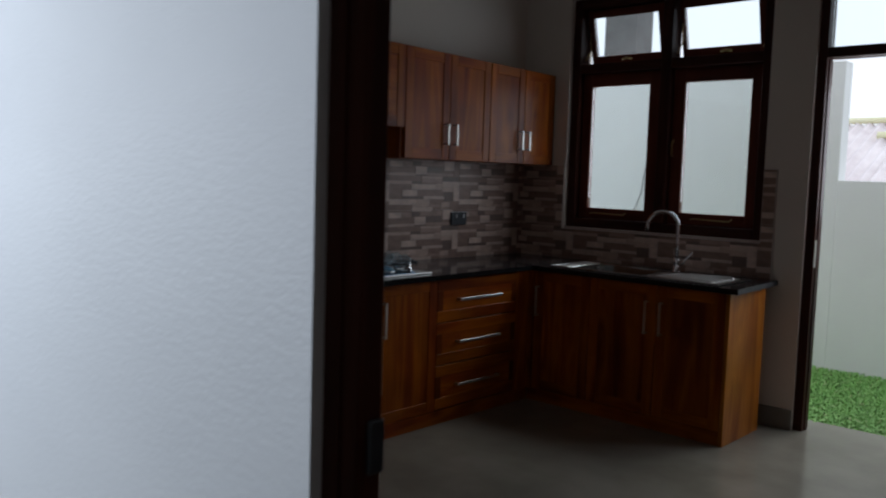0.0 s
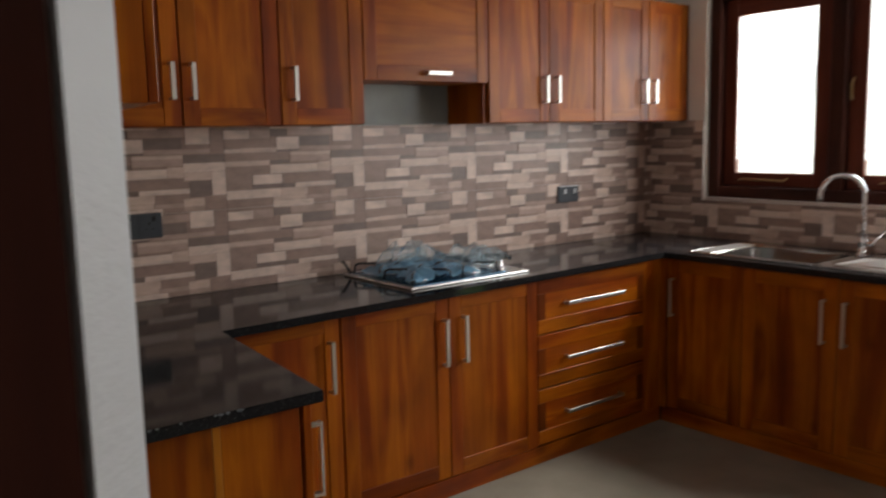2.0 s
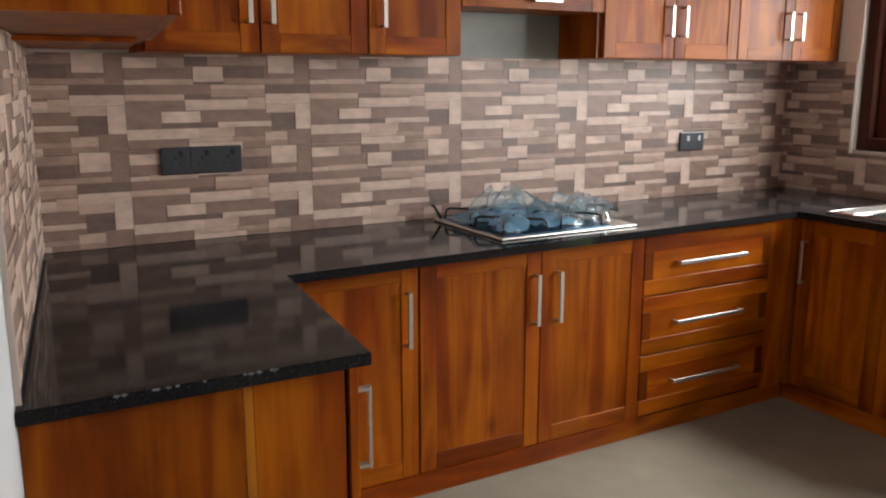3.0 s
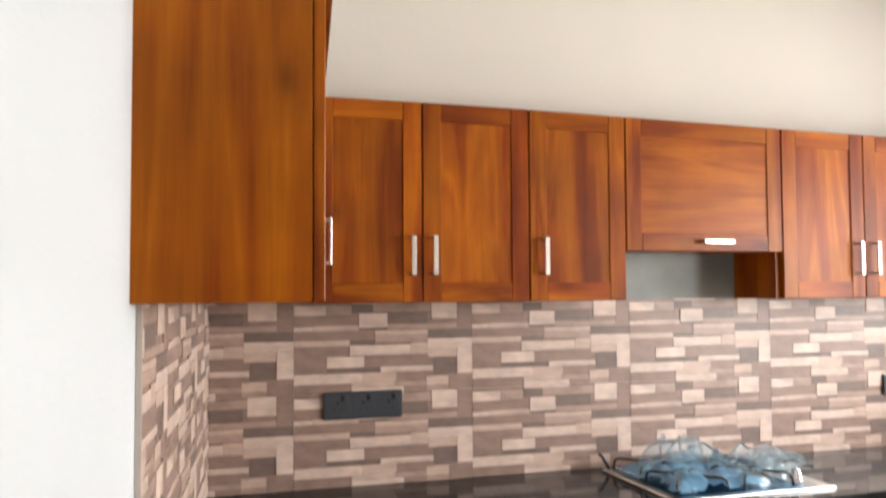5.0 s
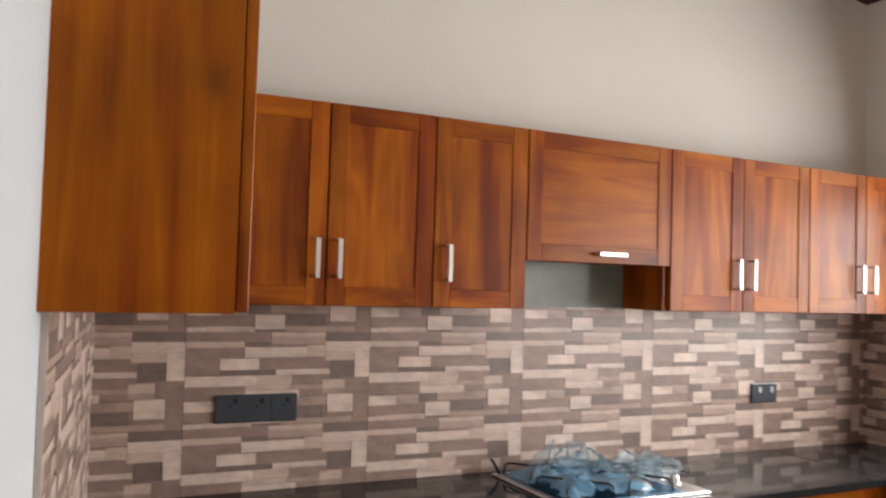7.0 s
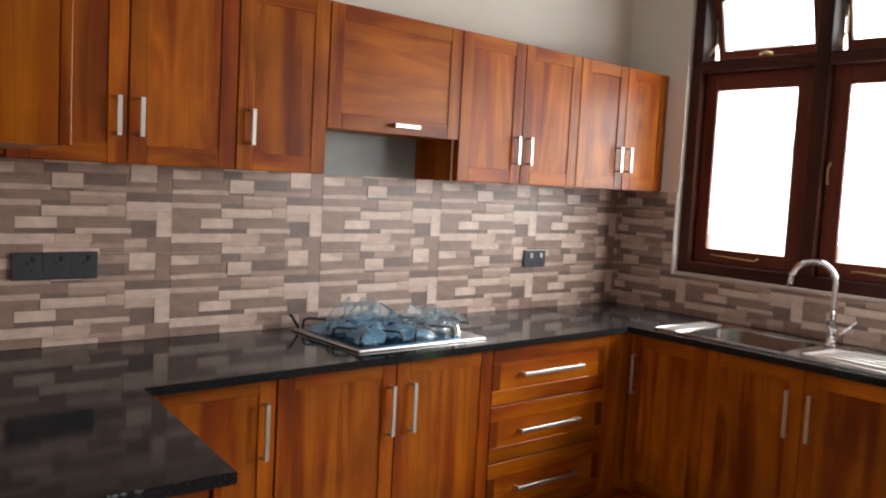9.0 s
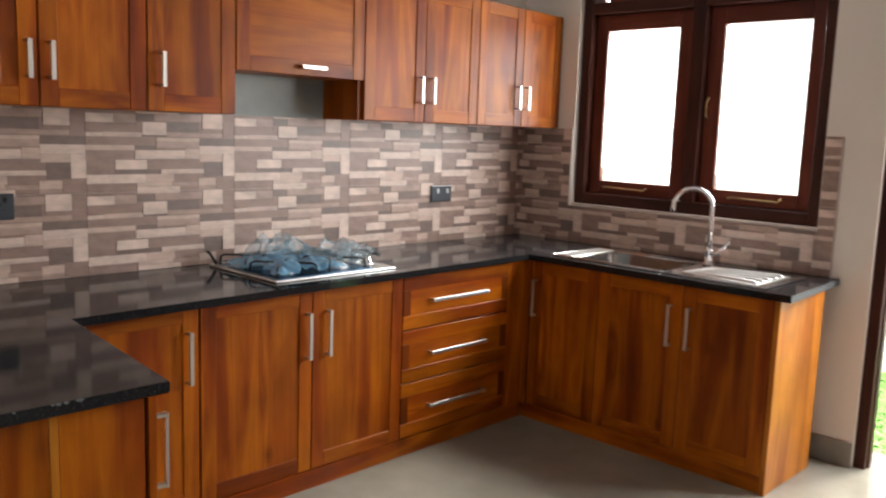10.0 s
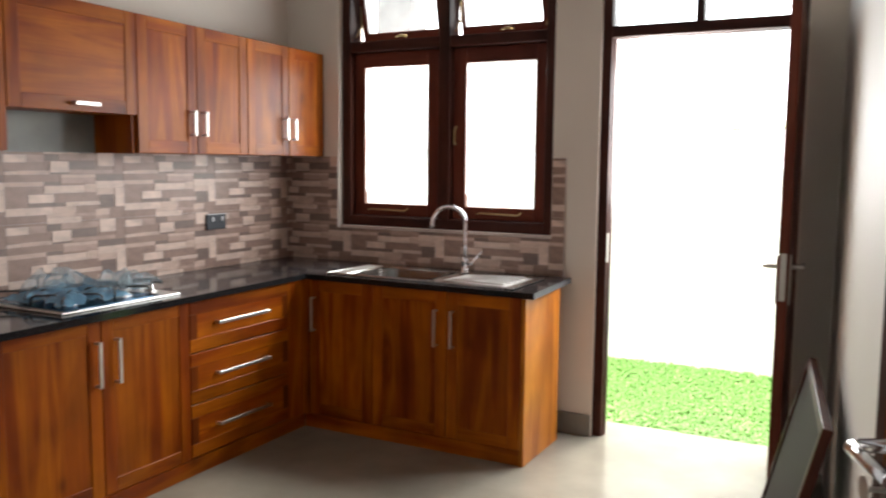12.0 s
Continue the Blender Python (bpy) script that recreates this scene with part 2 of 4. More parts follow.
def prism(bm, pts, z0, z1, slot=0):
    low, top = [bm.verts.new((x, y, z0)) for x, y in pts], [bm.verts.new((x, y, z1)) for x, y in pts]
    n = len(pts)
    fs = [bm.faces.new(top), bm.faces.new(low[::-1])]
    fs += [bm.faces.new([low[i], low[(i + 1) % n], top[(i + 1) % n], top[i]]) for i in range(n)]
    for f in fs:
        f.material_index = slot


def tube(bm, pts, r, sides=12, slot=0, smooth=True):
    """A round bar along a path; r: one radius or one for each point."""
    pts = [Vector(p) for p in pts]
    rs = r if isinstance(r, (list, tuple)) else [r] * len(pts)
    rings = []
    side = None
    for i, p in enumerate(pts):
        d = (pts[min(i + 1, len(pts) - 1)] - pts[max(i - 1, 0)]).normalized()
        if side is None:
            side = d.orthogonal().normalized()
        side = (side - d * side.dot(d)).normalized()
        up = d.cross(side)
        rings.append([bm.verts.new(p + (side * math.cos(a) + up * math.sin(a)) * rs[i]) for a in [2 * math.pi * k / sides for k in range(sides)]])
    fs = [bm.faces.new([a[k], a[(k + 1) % sides], b[(k + 1) % sides], b[k]]) for a, b in zip(rings, rings[1:]) for k in range(sides)]
    for f in fs:
        f.smooth = smooth
    fs += [bm.faces.new(rings[0][::-1]), bm.faces.new(rings[-1])]
    for f in fs:
        f.material_index = slot


def part(name, bm, mats, parent=None, label="", m=None):
    me = bpy.data.meshes.new(name)
    bmesh.ops.recalc_face_normals(bm, faces=bm.faces)
    bm.to_mesh(me)
    bm.free()
    for x in mats if isinstance(mats, (list, tuple)) else [mats]:
        me.materials.append(x)
    o = new(name, me)
    if parent:
        o.parent = parent
    if m is not None:
        o.matrix_basis = m
    return tagged(o, label)


def thing(name, label, category, m, group="", kind=""):
    o = new(name)
    o.empty_display_size = 0.1
    o.matrix_basis = m
    return tagged(o, label, category, group, kind)


def structure(name, bm, mats, label, category, m=None):
    return tagged(part(name, bm, mats, None, label, m), category=category, kind="structure")


def boxes(*rows, bevel=0.0):
    bm = bmesh.new()
    for r in rows:
        box(bm, *r[:6], slot=r[6] if len(r) > 6 else 0, bevel=bevel)
    return bm


# ---- plan ----
COUNTER, UPLOW, UPTOP, HIGH = 0.84, 1.465, 2.11, 3.02
TURN_LEFT = -6.035
LEFT = pose(0, -3.465, 0, 0, 0, TURN_LEFT)
D, A = (2.554, -3.735), (2.600, -3.929)
Q = (-0.25, -3.635)
TIP, TAIL = (1.405, -2.958), (1.402, -3.6125)
RW0, RW1 = (3.11, 0.0), (3.34, -2.87)

# ---- walls, floor, ceiling ----
bm = bmesh.new()
prism(bm, [(0, 0), (-0.25, 0.0), (-0.25, -3.4386), (0, -3.465)], 0, 3.1)
structure("wall_west", bm, WALL, "cream painted plaster wall behind the fitted kitchen cabinets", "wall")
structure("wall_north", boxes((-0.25, 0.38, 0, 0.26, 0, 3.1), (0.38, 1.738, 0, 0.26, 0, 1.04), (0.38, 1.738, 0, 0.26, 2.58, 3.1), (1.738, 1.985, 0, 0.26, 0, 3.1), (1.985, 2.95, 0, 0.26, 2.58, 3.1), (2.95, 3.9, 0, 0.26, 0, 3.1)), WALL, "cream painted plaster wall with the window and back door", "wall")
bm = bmesh.new()
prism(bm, [(-0.25, -3.4386), (0, -3.465), D, (2.606, -3.779), (2.566, -3.784), (2.566, -3.889), (2.585, -3.891), A, Q], 0, 2.2)
prism(bm, [(-0.25, -3.4386), (0, -3.465), D, (2.606, -3.779), A, Q], 2.2, 3.1)
structure("wall_south", bm, WHITE, "white painted plaster wall beside the kitchen entrance", "wall")
bm = bmesh.new()
prism(bm, [RW0, RW1, (3.9, -2.87), (3.9, 0)], 0, 3.1)
structure("wall_east", bm, WALL, "pale painted plaster wall beside the back door", "wall")
structure("wall_hall", boxes((4.0, 4.25, -9.2, -2.6, 0, 3.1), (-1.25, -1.0, -4.6, -3.7, 0, 3.1), (-1.25, -1.0, -9.2, -7.2, 0, 3.1), (-1.25, -1.0, -7.2, -4.6, 0, 0.75), (-1.25, -1.0, -7.2, -4.6, 2.75, 3.1), (-1.0, 4.0, -9.2, -8.95, 0, 3.1), (-1.0, -0.252, -3.95, -3.7, 0, 3.1), (3.902, 4.0, -2.85, -2.6, 0, 3.1)), HALLM, "unseen hall walls kept dark against bounce, with one wide window opening", "wall")
bm = bmesh.new()
prism(bm, [(2.609, -3.78), (2.60, -3.933), (3.997, -3.02), (3.997, -2.875), (3.42, -2.875)], 2.2, 3.1)
structure("wall_over_entrance", bm, WHITE, "white painted plaster wall over the kitchen entrance", "wall")
structure("ceiling", boxes((-1.25, 4.25, -9.2, 0.26, 3.1, 3.2)), CEIL, "flat white painted ceiling", "ceiling")
bm = bmesh.new()
low, top = [bm.verts.new(p) for p in ((0.002, -0.80, 3.094), (3.10, -0.80, 3.094), (3.10, -0.002, 2.975), (0.002, -0.002, 2.975))], [bm.verts.new(p) for p in ((0.002, -0.80, 3.098), (3.10, -0.80, 3.098), (3.10, -0.002, 3.098), (0.002, -0.002, 3.098))]
bm.faces.new(low[::-1])
bm.faces.new(top)
for k in range(4):
    bm.faces.new([low[k], low[(k + 1) % 4], top[(k + 1) % 4], top[k]])
structure("soffit", bm, FRAME_X, "dark stained sloping timber soffit by the window wall", "soffit")

# ---- back door frame, window ----
bd = thing("door_1", "dark mahogany back door frame with a glazed fanlight", "door frame", pose(2.46, 0.02, 0), kind="structure")
part("jamb", boxes((-0.475, -0.425, 0, 0.10, 0, 2.575), (-0.425, -0.418, 0.03, 0.07, 0, 2.07), bevel=0.003), FRAME, bd)
part("jamb", boxes((0.435, 0.49, 0, 0.12, 0, 2.575), (0.425, 0.435, 0.05, 0.12, 0, 2.09), bevel=0.003), FRAME, bd)
part("head", boxes((-0.425, 0.435, 0, 0.12, 2.52, 2.575), bevel=0.003), FRAME_X, bd)
part("transom", boxes((-0.425, 0.435, 0, 0.12, 2.075, 2.13), bevel=0.003), FRAME_X, bd)
part("mullion", boxes((-0.02, 0.02, 0.01, 0.11, 2.13, 2.52), bevel=0.003), FRAME, bd)
for x0, x1 in ((-0.425, -0.02), (0.02, 0.435)):
    p = part("pane", boxes((x0 + 0.001, x1 - 0.001, 0.055, 0.06, 2.131, 2.519)), PANE, bd)
    p.visible_shadow = False
part("strike_plate", boxes((-0.4245, -0.4215, 0.003, 0.028, 0.93, 1.08), bevel=0.0005), SATIN, bd, "satin steel strike plate")

win = thing("window_1", "dark mahogany casement window with clear panes and top vents", "window", pose(0, 0.03, 0), kind="structure")
part("window_frame", boxes((0.38, 0.44, 0, 0.12, 1.055, 2.565), (1.678, 1.738, 0, 0.12, 1.055, 2.565), (1.035, 1.105, 0, 0.12, 1.115, 2.505), bevel=0.004), FRAME, win)
part("window_frame", boxes((0.44, 1.678, 0, 0.12, 2.505, 2.565), (0.44, 1.035, 0, 0.12, 2.08, 2.14), (1.105, 1.678, 0, 0.12, 2.08, 2.14), (0.44, 1.678, 0, 0.12, 1.055, 1.115), bevel=0.004), FRAME_X, win)
part("window_sill", boxes((0.382, 1.736, -0.028, -0.002, 1.042, 1.056), bevel=0.002), TRIM, win, "pale tile sill strip")

for x0, x1 in ((0.44, 1.035), (1.105, 1.678)):
    part("rebate", boxes((x0 + 0.001, x0 + 0.014, 0.093, 0.118, 1.116, 2.079), (x1 - 0.014, x1 - 0.001, 0.093, 0.118, 1.116, 2.079), (x0 + 0.0145, x1 - 0.0145, 0.093, 0.118, 1.116, 1.13), (x0 + 0.0145, x1 - 0.0145, 0.093, 0.118, 2.065, 2.079)), FRAME, win)


def sash(x0, x1, z0, z1, ix0, ix1, iz0, iz1, y, tilt=0):
    s = part("sash", boxes((x0 + 0.003, ix0, 0, 0.04, z0 + 0.003, z1 - 0.003), (ix1, x1 - 0.003, 0, 0.04, z0 + 0.003, z1 - 0.003), (ix0, ix1, 0, 0.04, z0 + 0.003, iz0, 1), (ix0, ix1, 0, 0.04, iz1, z1 - 0.003, 1), bevel=0.003), [SASH, SASH_X], win, "reddish mahogany sash")
    s.matrix_basis = pose(0, y, 0) @ pose(0, 0.02, z1) @ pose(0, 0, 0, tilt) @ pose(0, -0.02, -z1)
    p = part("pane", boxes((ix0 + 0.001, ix1 - 0.001, 0.018, 0.022, iz0 + 0.001, iz1 - 0.001)), PANE, s)
    p.visible_shadow = False
    return s


sash(0.44, 1.035, 1.115, 2.08, 0.511, 0.938, 1.188, 1.992, 0.05)
sash(1.105, 1.678, 1.115, 2.08, 1.186, 1.602, 1.188, 1.992, 0.05)
v1 = sash(0.44, 1.035, 2.14, 2.505, 0.478, 0.955, 2.2, 2.45, 0.06, 14)
sash(1.105, 1.678, 2.14, 2.505, 1.133, 1.60, 2.2, 2.45, 0.06, 14)

# ---- skirting ----
structure("skirting", boxes((1.62, 1.983, -0.012, -0.0, 0, 0.115), (2.952, 3.10, -0.012, 0, 0, 0.10), bevel=0.001), SKIRT, "grey tile skirting along the wall foot", "skirting")

# ---- kitchen entrance frame ----
ef = thing("door_2", "dark mahogany frame of the kitchen entrance", "door frame", pose(0, 0, 0), kind="structure")
bm = bmesh.new()
prism(bm, [(2.587, -3.8905), (2.603, -3.874), (2.596, -3.858), (2.613, -3.842), (2.613, -3.786), (2.568, -3.786), (2.568, -3.8865)], 0, 2.2)
part("jamb", bm, FRAME, ef)
bm = bmesh.new()
prism(bm, [(2.615, -3.79), (2.605, -3.875), (3.85, -3.06), (3.78, -2.97)], 2.12, 2.199)
part("head", bm, FRAME_X, ef)
part("strike_plate", boxes((2.572, 2.612, -3.785, -3.783, 0.99, 1.13), bevel=0.0006), SATIN, ef, "satin steel strike plate")
part("latch_hole", boxes((2.584, 2.602, -3.7828, -3.782, 1.03, 1.07)), HOLE, ef)
part("bolt_keep", boxes((2.6135, 2.625, -3.82, -3.785, 0.86, 0.955), bevel=0.003), SOCKET, ef, "dark metal bolt keep")

# ---- ground and yard ----
structure("floor", boxes((-1.25, 4.25, -9.2, 0.30, -0.12, 0)), FLOORM, "polished pale grey cement-look floor", "floor")
structure("ground", boxes((-300, 300, 0.30, 400, -0.3, -0.035)), CONCRETE, "plain ground under the lawn and beyond the wall", "ground")
structure("boundary_wall", boxes((1.54, 9, 1.9, 2.05, -0.03, 1.428), (-4, 1.54, 1.9, 2.06, -0.03, 2.32), bevel=0.004), OUTWALL, "white painted boundary wall of the back yard", "wall")
structure("yard_column", boxes((-0.66, -0.33, 2.062, 2.35, -0.03, 3.4)), mixed((0.12, 0.115, 0.11), (0.18, 0.17, 0.165), "weathered_dark_cement", 4, 0.8, 60, 0.4), "grey cement column behind the boundary wall", "column")

# ---- handles ----


def handle(parent, length, at, axis, out, label="", wide=0.016):
    """A square D handle: a flat bar on two legs. axis: the way it runs (y, z, x); out: the way it stands off."""
    bm = bmesh.new()
    h = length / 2
    box(bm, 0.024, 0.031, -wide / 2, wide / 2, -h, h, bevel=0.0015)
    for s in (-1, 1):
        box(bm, 0, 0.025, -wide / 2 + 0.001, wide / 2 - 0.001, s * (h - 0.006) - 0.004, s * (h - 0.006) + 0.004, bevel=0.0008)
    turn = pose(0, 0, 0, 0, 0, out)
    if axis == "level":
        turn = turn @ pose(0, 0, 0, 90, 0, 0)
    return part("handle", bm, SATIN, parent, label, Matrix.Translation(at) @ turn)


def shaker(name, parent, w, h, m, rail=0.062, thick=0.02, level=False, label=""):
    """A framed door: local y across from 0 to w, z up from 0 to h, front towards +x."""
    g = 0.002
    d = part(name, boxes((0.001, thick - 0.0045, rail - 0.003, w - rail + 0.003, rail - 0.003, h - rail + 0.003)), TEAK_Y if level else TEAK, parent, label, m)
    for y in (g, w - rail):
        part("stile", boxes((0, thick, y, y + rail - g, g, h - g), bevel=0.0015), TEAK, d)
    for z in (g, h - rail):
        part("rail", boxes((0, thick - 0.0006, rail + 0.0003, w - rail - 0.0003, z, z + rail - g), bevel=0.0015), TEAK_Y, d)
    return d


def slab(name, parent, w, h, m, label=""):
    """A drawer front: two full rails, a level board between them and a dark block at each end."""
    g, rail, end = 0.002, min(0.062, h * 0.29), 0.046
    d = part(name, boxes((0.001, 0.0185, end - 0.003, w - end + 0.003, rail - 0.003, h - rail + 0.003)), TEAK_Y, parent, label, m)
    for y in (g, w - end):
        part("end_block", boxes((0, 0.0197, y, y + end - g, rail + 0.0003, h - rail - 0.0003), bevel=0.001), TEAK_DARK, d, "darker end block")
    for z in (g, h - rail):
        part("rail", boxes((0, 0.02, g, w - g, z, z + rail - g), bevel=0.0015), TEAK_Y, d)
    return d


# ---- wall cabinets on the west wall ----
GU, GB = "wall cabinets over the worktop", "base cabinets under the worktop"
XU = 0.250


def wall_cab(y0, doors, label, z0=UPLOW):
    """doors: (width, handle offset or None)"""
    w = sum(d[0] for d in doors)
    c = thing("wall_cabinet", label, "cabinet", pose(0.001, y0, z0), GU)
    h = UPTOP - z0
    bm = boxes((0, XU - 0.001, 0.001, 0.018, 0, h), (0, XU - 0.001, w - 0.018, w - 0.001, 0, h), (0, XU - 0.001, 0.018, w - 0.018, 0, 0.018), (0, XU - 0.001, 0.018, w - 0.018, h - 0.018, h), (0, 0.008, 0.018, w - 0.018, 0.018, h - 0.018))
    part("body", bm, TEAK, c)
    y = 0
    for dw, hy in doors:
        d = shaker("door", c, dw, h, pose(XU, y, 0))
        handle(d, 0.125, (0.02, hy, 0.15), "up", 0)
        y += dw
    return c


TW = "teak wall cabinet with satin handles"
wall_cab(-3.16, [(0.35, 0.315)], "single-door " + TW + " beside the tall end cabinet")
wall_cab(-2.808, [(0.368, 0.035)], "single-door " + TW)
wall_cab(-2.438, [(0.358, 0.05)], "single-door " + TW + " next to the hood recess")
wall_cab(-1.433, [(0.372, 0.335), (0.372, 0.04)], "two-door " + TW + " next to the hood recess")
wall_cab(-0.687, [(0.35, 0.305), (0.333, 0.03)], "two-door " + TW + " by the window")
hc = thing("hood_cabinet", "teak lift-up hood cabinet with an open recess under it", "cabinet", pose(0.001, -2.078, UPLOW), GU)
part("body", boxes((0, XU - 0.001, 0.001, 0.63, 0.175, 0.19), (0, XU - 0.001, 0.001, 0.63, 0.627, 0.645), (0, XU - 0.001, 0.001, 0.018, 0.19, 0.627), (0, XU - 0.001, 0.626, 0.643, 0.0, 0.645), (0, 0.008, 0.018, 0.626, 0.19, 0.627)), TEAK, hc)
part("back_panel", boxes((0.0, 0.004, 0.001, 0.625, 0.0, 0.174)), PLASTER, hc, "bare grey-green back of the recess")
d = shaker("flap", hc, 0.643, 0.475, pose(XU, 0, 0.17), level=True, label="teak lift-up flap with level grain")
handle(d, 0.125, (0.02, 0.355, 0.035), "level", 0)

for o in list(bpy.data.objects):
    top = o
    while top.parent:
        top = top.parent
    if o.type == "MESH" and top.name.split(".")[0] in ("wall_cabinet", "hood_cabinet"):
        # the row's top line falls a little towards the window
        at = Matrix.Identity(4)
        p = o
        while p:
            at = p.matrix_basis @ at
            p = p.parent
        back = at.inverted()
        for v in o.data.vertices:
            q = at @ v.co
            if q.z > UPLOW + 0.3:
                q.z -= 0.0140 * max(0.0, q.y + 2.6)
                v.co = back @ q

# ---- tall end cabinet on the south wall ----
tc = thing("end_cabinet", "deep teak wall cabinet with a cornice, fixed to the white wall", "cabinet", pose(0, 0, 1.490))
bm = bmesh.new()
prism(bm, [(0.02, -3.468), (1.43, -3.617), (1.43, -3.327), (0.02, -3.13)], 0, 0.612)
part("body", bm, TEAK, tc)
bm = bmesh.new()
prism(bm, [(0.012, -3.45), (0.62, -3.525), (0.62, -3.24), (0.02, -3.17)], -0.014, -0.001)
part("bottom_board", bm, TEAK_X, tc)
bm = bmesh.new()
prism(bm, [(0.02, -3.468), (1.446, -3.619), (1.441, -3.287), (0.02, -3.09)], 0.613, 0.642)
prism(bm, [(0.02, -3.468), (1.438, -3.618), (1.434, -3.30), (0.02, -3.10)], 0.642, 0.655)
part("cornice", bm, TEAK_Y, tc)
for w, off in ((0.82, 0.0), (0.30, 0.822)):
    d = shaker("door", tc, w, 0.608, pose(1.428 - off * 0.99, -3.325 + off * 0.14, 0.0, 0, 0, 82.0))
    if off == 0:
        handle(d, 0.125, (0.02, 0.775, 0.145), "up", 0)

# ---- base cabinets on the west wall ----
XB = 0.55
KICK = 0.075


def carcass(c, w, depth, h, low=0):
    """low: how far the sides stop under the top, to clear a bowl."""
    return part("body", boxes((0, depth, 0.001, 0.018, 0, h - low), (0, depth, w - 0.018, w - 0.001, 0, h - low), (0, depth, 0.018, w - 0.018, 0, 0.018), (0, 0.01, 0.018, w - 0.018, 0.018, h - low), (depth - 0.06, depth, 0.018, w - 0.018, h - 0.03, h)), TEAK, c)


def base_cab(m, depth, doors, label, low=0):
    w = sum(d[0] for d in doors)
    c = thing("base_cabinet", label, "cabinet", m, GB)
    h = 0.811 - KICK
    carcass(c, w, depth, h, low)
    y = 0
    for dw, hy in doors:
        d = shaker("door", c, dw, h, pose(depth + 0.001, y, 0))
        handle(d, 0.186, (0.02, hy, 0.552), "up", 0)
        y += dw
    return c


TB = "teak base cabinet with satin handles"
base_cab(pose(0.006, -2.872, KICK), XB, [(0.456, 0.412)], "single-door " + TB)
base_cab(pose(0.003, -2.410, KICK), XB, [(0.483, 0.456), (0.479, 0.07)], "two-door " + TB + " under the gas hob")
dc = thing("drawer_cabinet", "teak base cabinet with three drawers and level satin handles", "cabinet", pose(0.002, -1.446, KICK), GB)
carcass(dc, 0.70, XB, 0.731)
for z0, z1 in ((0.006, 0.252), (0.255, 0.49), (0.493, 0.730)):
    d = slab("drawer_front", dc, 0.70, z1 - z0, pose(XB + 0.001, 0, z0))
    handle(d, 0.37, (0.02, 0.343, (z1 - z0) / 2 + 0.003), "level", 0)
part("filler", boxes((XB - 0.02, XB + 0.015, 0.701, 0.83, 0, 0.735)), TEAK, dc)
bm = bmesh.new()
prism(bm, [(0.40, -2.86), (0.588, -2.86), (0.564, -0.60), (0.40, -0.60)], 0, KICK - 0.001)
structure("plinth_west", bm, TEAK_Y, "teak plinth board under the base cabinets", "plinth")

# ---- sink run ----
cc = base_cab(pose(0.604, -0.14, KICK, 0, 0, -90), 0.442, [(0.396, 0.03)], "single-door " + TB + " in the corner", 0.17)
part("filler", boxes((0.444, 0.476, -0.038, -0.002, 0, 0.734), bevel=0.001), TEAK, cc)
sc = base_cab(pose(1.0, -0.14, KICK, 0, 0, -90), 0.442, [(0.43, 0.375), (0.395, 0.035)], "two-door " + TB + " under the steel sink", 0.17)
structure("plinth_north", boxes((0.567, 1.824, -0.597, -0.44, 0, KICK - 0.001), bevel=0.001), TEAK_X, "teak plinth board under the sink cabinets", "plinth")
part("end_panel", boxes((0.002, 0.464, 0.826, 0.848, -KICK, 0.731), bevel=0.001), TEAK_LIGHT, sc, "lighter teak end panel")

# ---- leg on the south wall ----
lg = thing("peninsula_cabinet", "teak base cabinet with plank end, against the white wall", "cabinet", pose(0, 0, 0), GB)
part("end_panel", boxes((1.347, 1.368, -3.608, -3.2175, 0.0, 0.811), bevel=0.001), TEAK, lg)
part("edge_strip", boxes((1.347, 1.3688, -3.2165, -3.198, 0.0, 0.811), bevel=0.001), SAP, lg, "pale yellow sapwood strip")
part("end_panel", boxes((1.347, 1.368, -3.197, -3.004, 0.0, 0.811), bevel=0.001), TEAK, lg)
bm = bmesh.new()
prism(bm, [(0.72, -3.535), (1.346, -3.602), (1.346, -2.992), (0.72, -2.935)], 0.075, 0.811)
part("body", bm, DARKGAP, lg, "carcass coloured near-black for the shade in the door gap")
d = shaker("door", lg, 0.58, 0.731, pose(1.364, -2.991, 0.073, 0, 0, 84.8))
handle(d, 0.186, (0.02, 0.017, 0.582), "up", 0, wide=0.02)
bm = bmesh.new()
prism(bm, [(0.62, -2.95), (1.34, -3.02), (1.34, -3.05), (0.62, -2.98)], 0, 0.074)
part("plinth", bm, TEAK_X, lg)

# ---- worktop ----
bm = bmesh.new()


SX0, SX1, SY0, SY1 = 0.80, 1.29, -0.53, -0.175
tip, tail = TIP, TAIL
wt = thing("worktop", "polished black granite worktop with a chipped end edge", "worktop", pose(0, 0, 0))
bm = bmesh.new()
prism(bm, [(0.002, -3.463), tail, tip, (0.664, -2.888), (0.596, -0.6205), (0.002, -0.6205)], 0.812, COUNTER)
bmesh.ops.bevel(bm, geom=bm.edges[:], offset=0.0025, segments=2, affect="EDGES")
part("long_slab", bm, GRANITE, wt)
bm = bmesh.new()
inner = [(SX0, SY0), (SX1, SY0), (SX1, SY1), (SX0, SY1)]
outer = [(0.002, -0.62), (1.893, -0.62), (1.858, -0.002), (0.002, -0.002)]
cols = [[[bm.verts.new((x, y, z)) for x, y in ring] for ring in (inner, outer)] for z in (0.812, COUNTER)]
for k in range(4):
    q = (k + 1) % 4
    bm.faces.new([cols[1][0][k], cols[1][1][k], cols[1][1][q], cols[1][0][q]])
    bm.faces.new([cols[0][0][k], cols[0][0][q], cols[0][1][q], cols[0][1][k]])
    bm.faces.new([cols[0][1][k], cols[0][1][q], cols[1][1][q], cols[1][1][k]])
    bm.faces.new([cols[0][0][k], cols[1][0][k], cols[1][0][q], cols[0][0][q]])
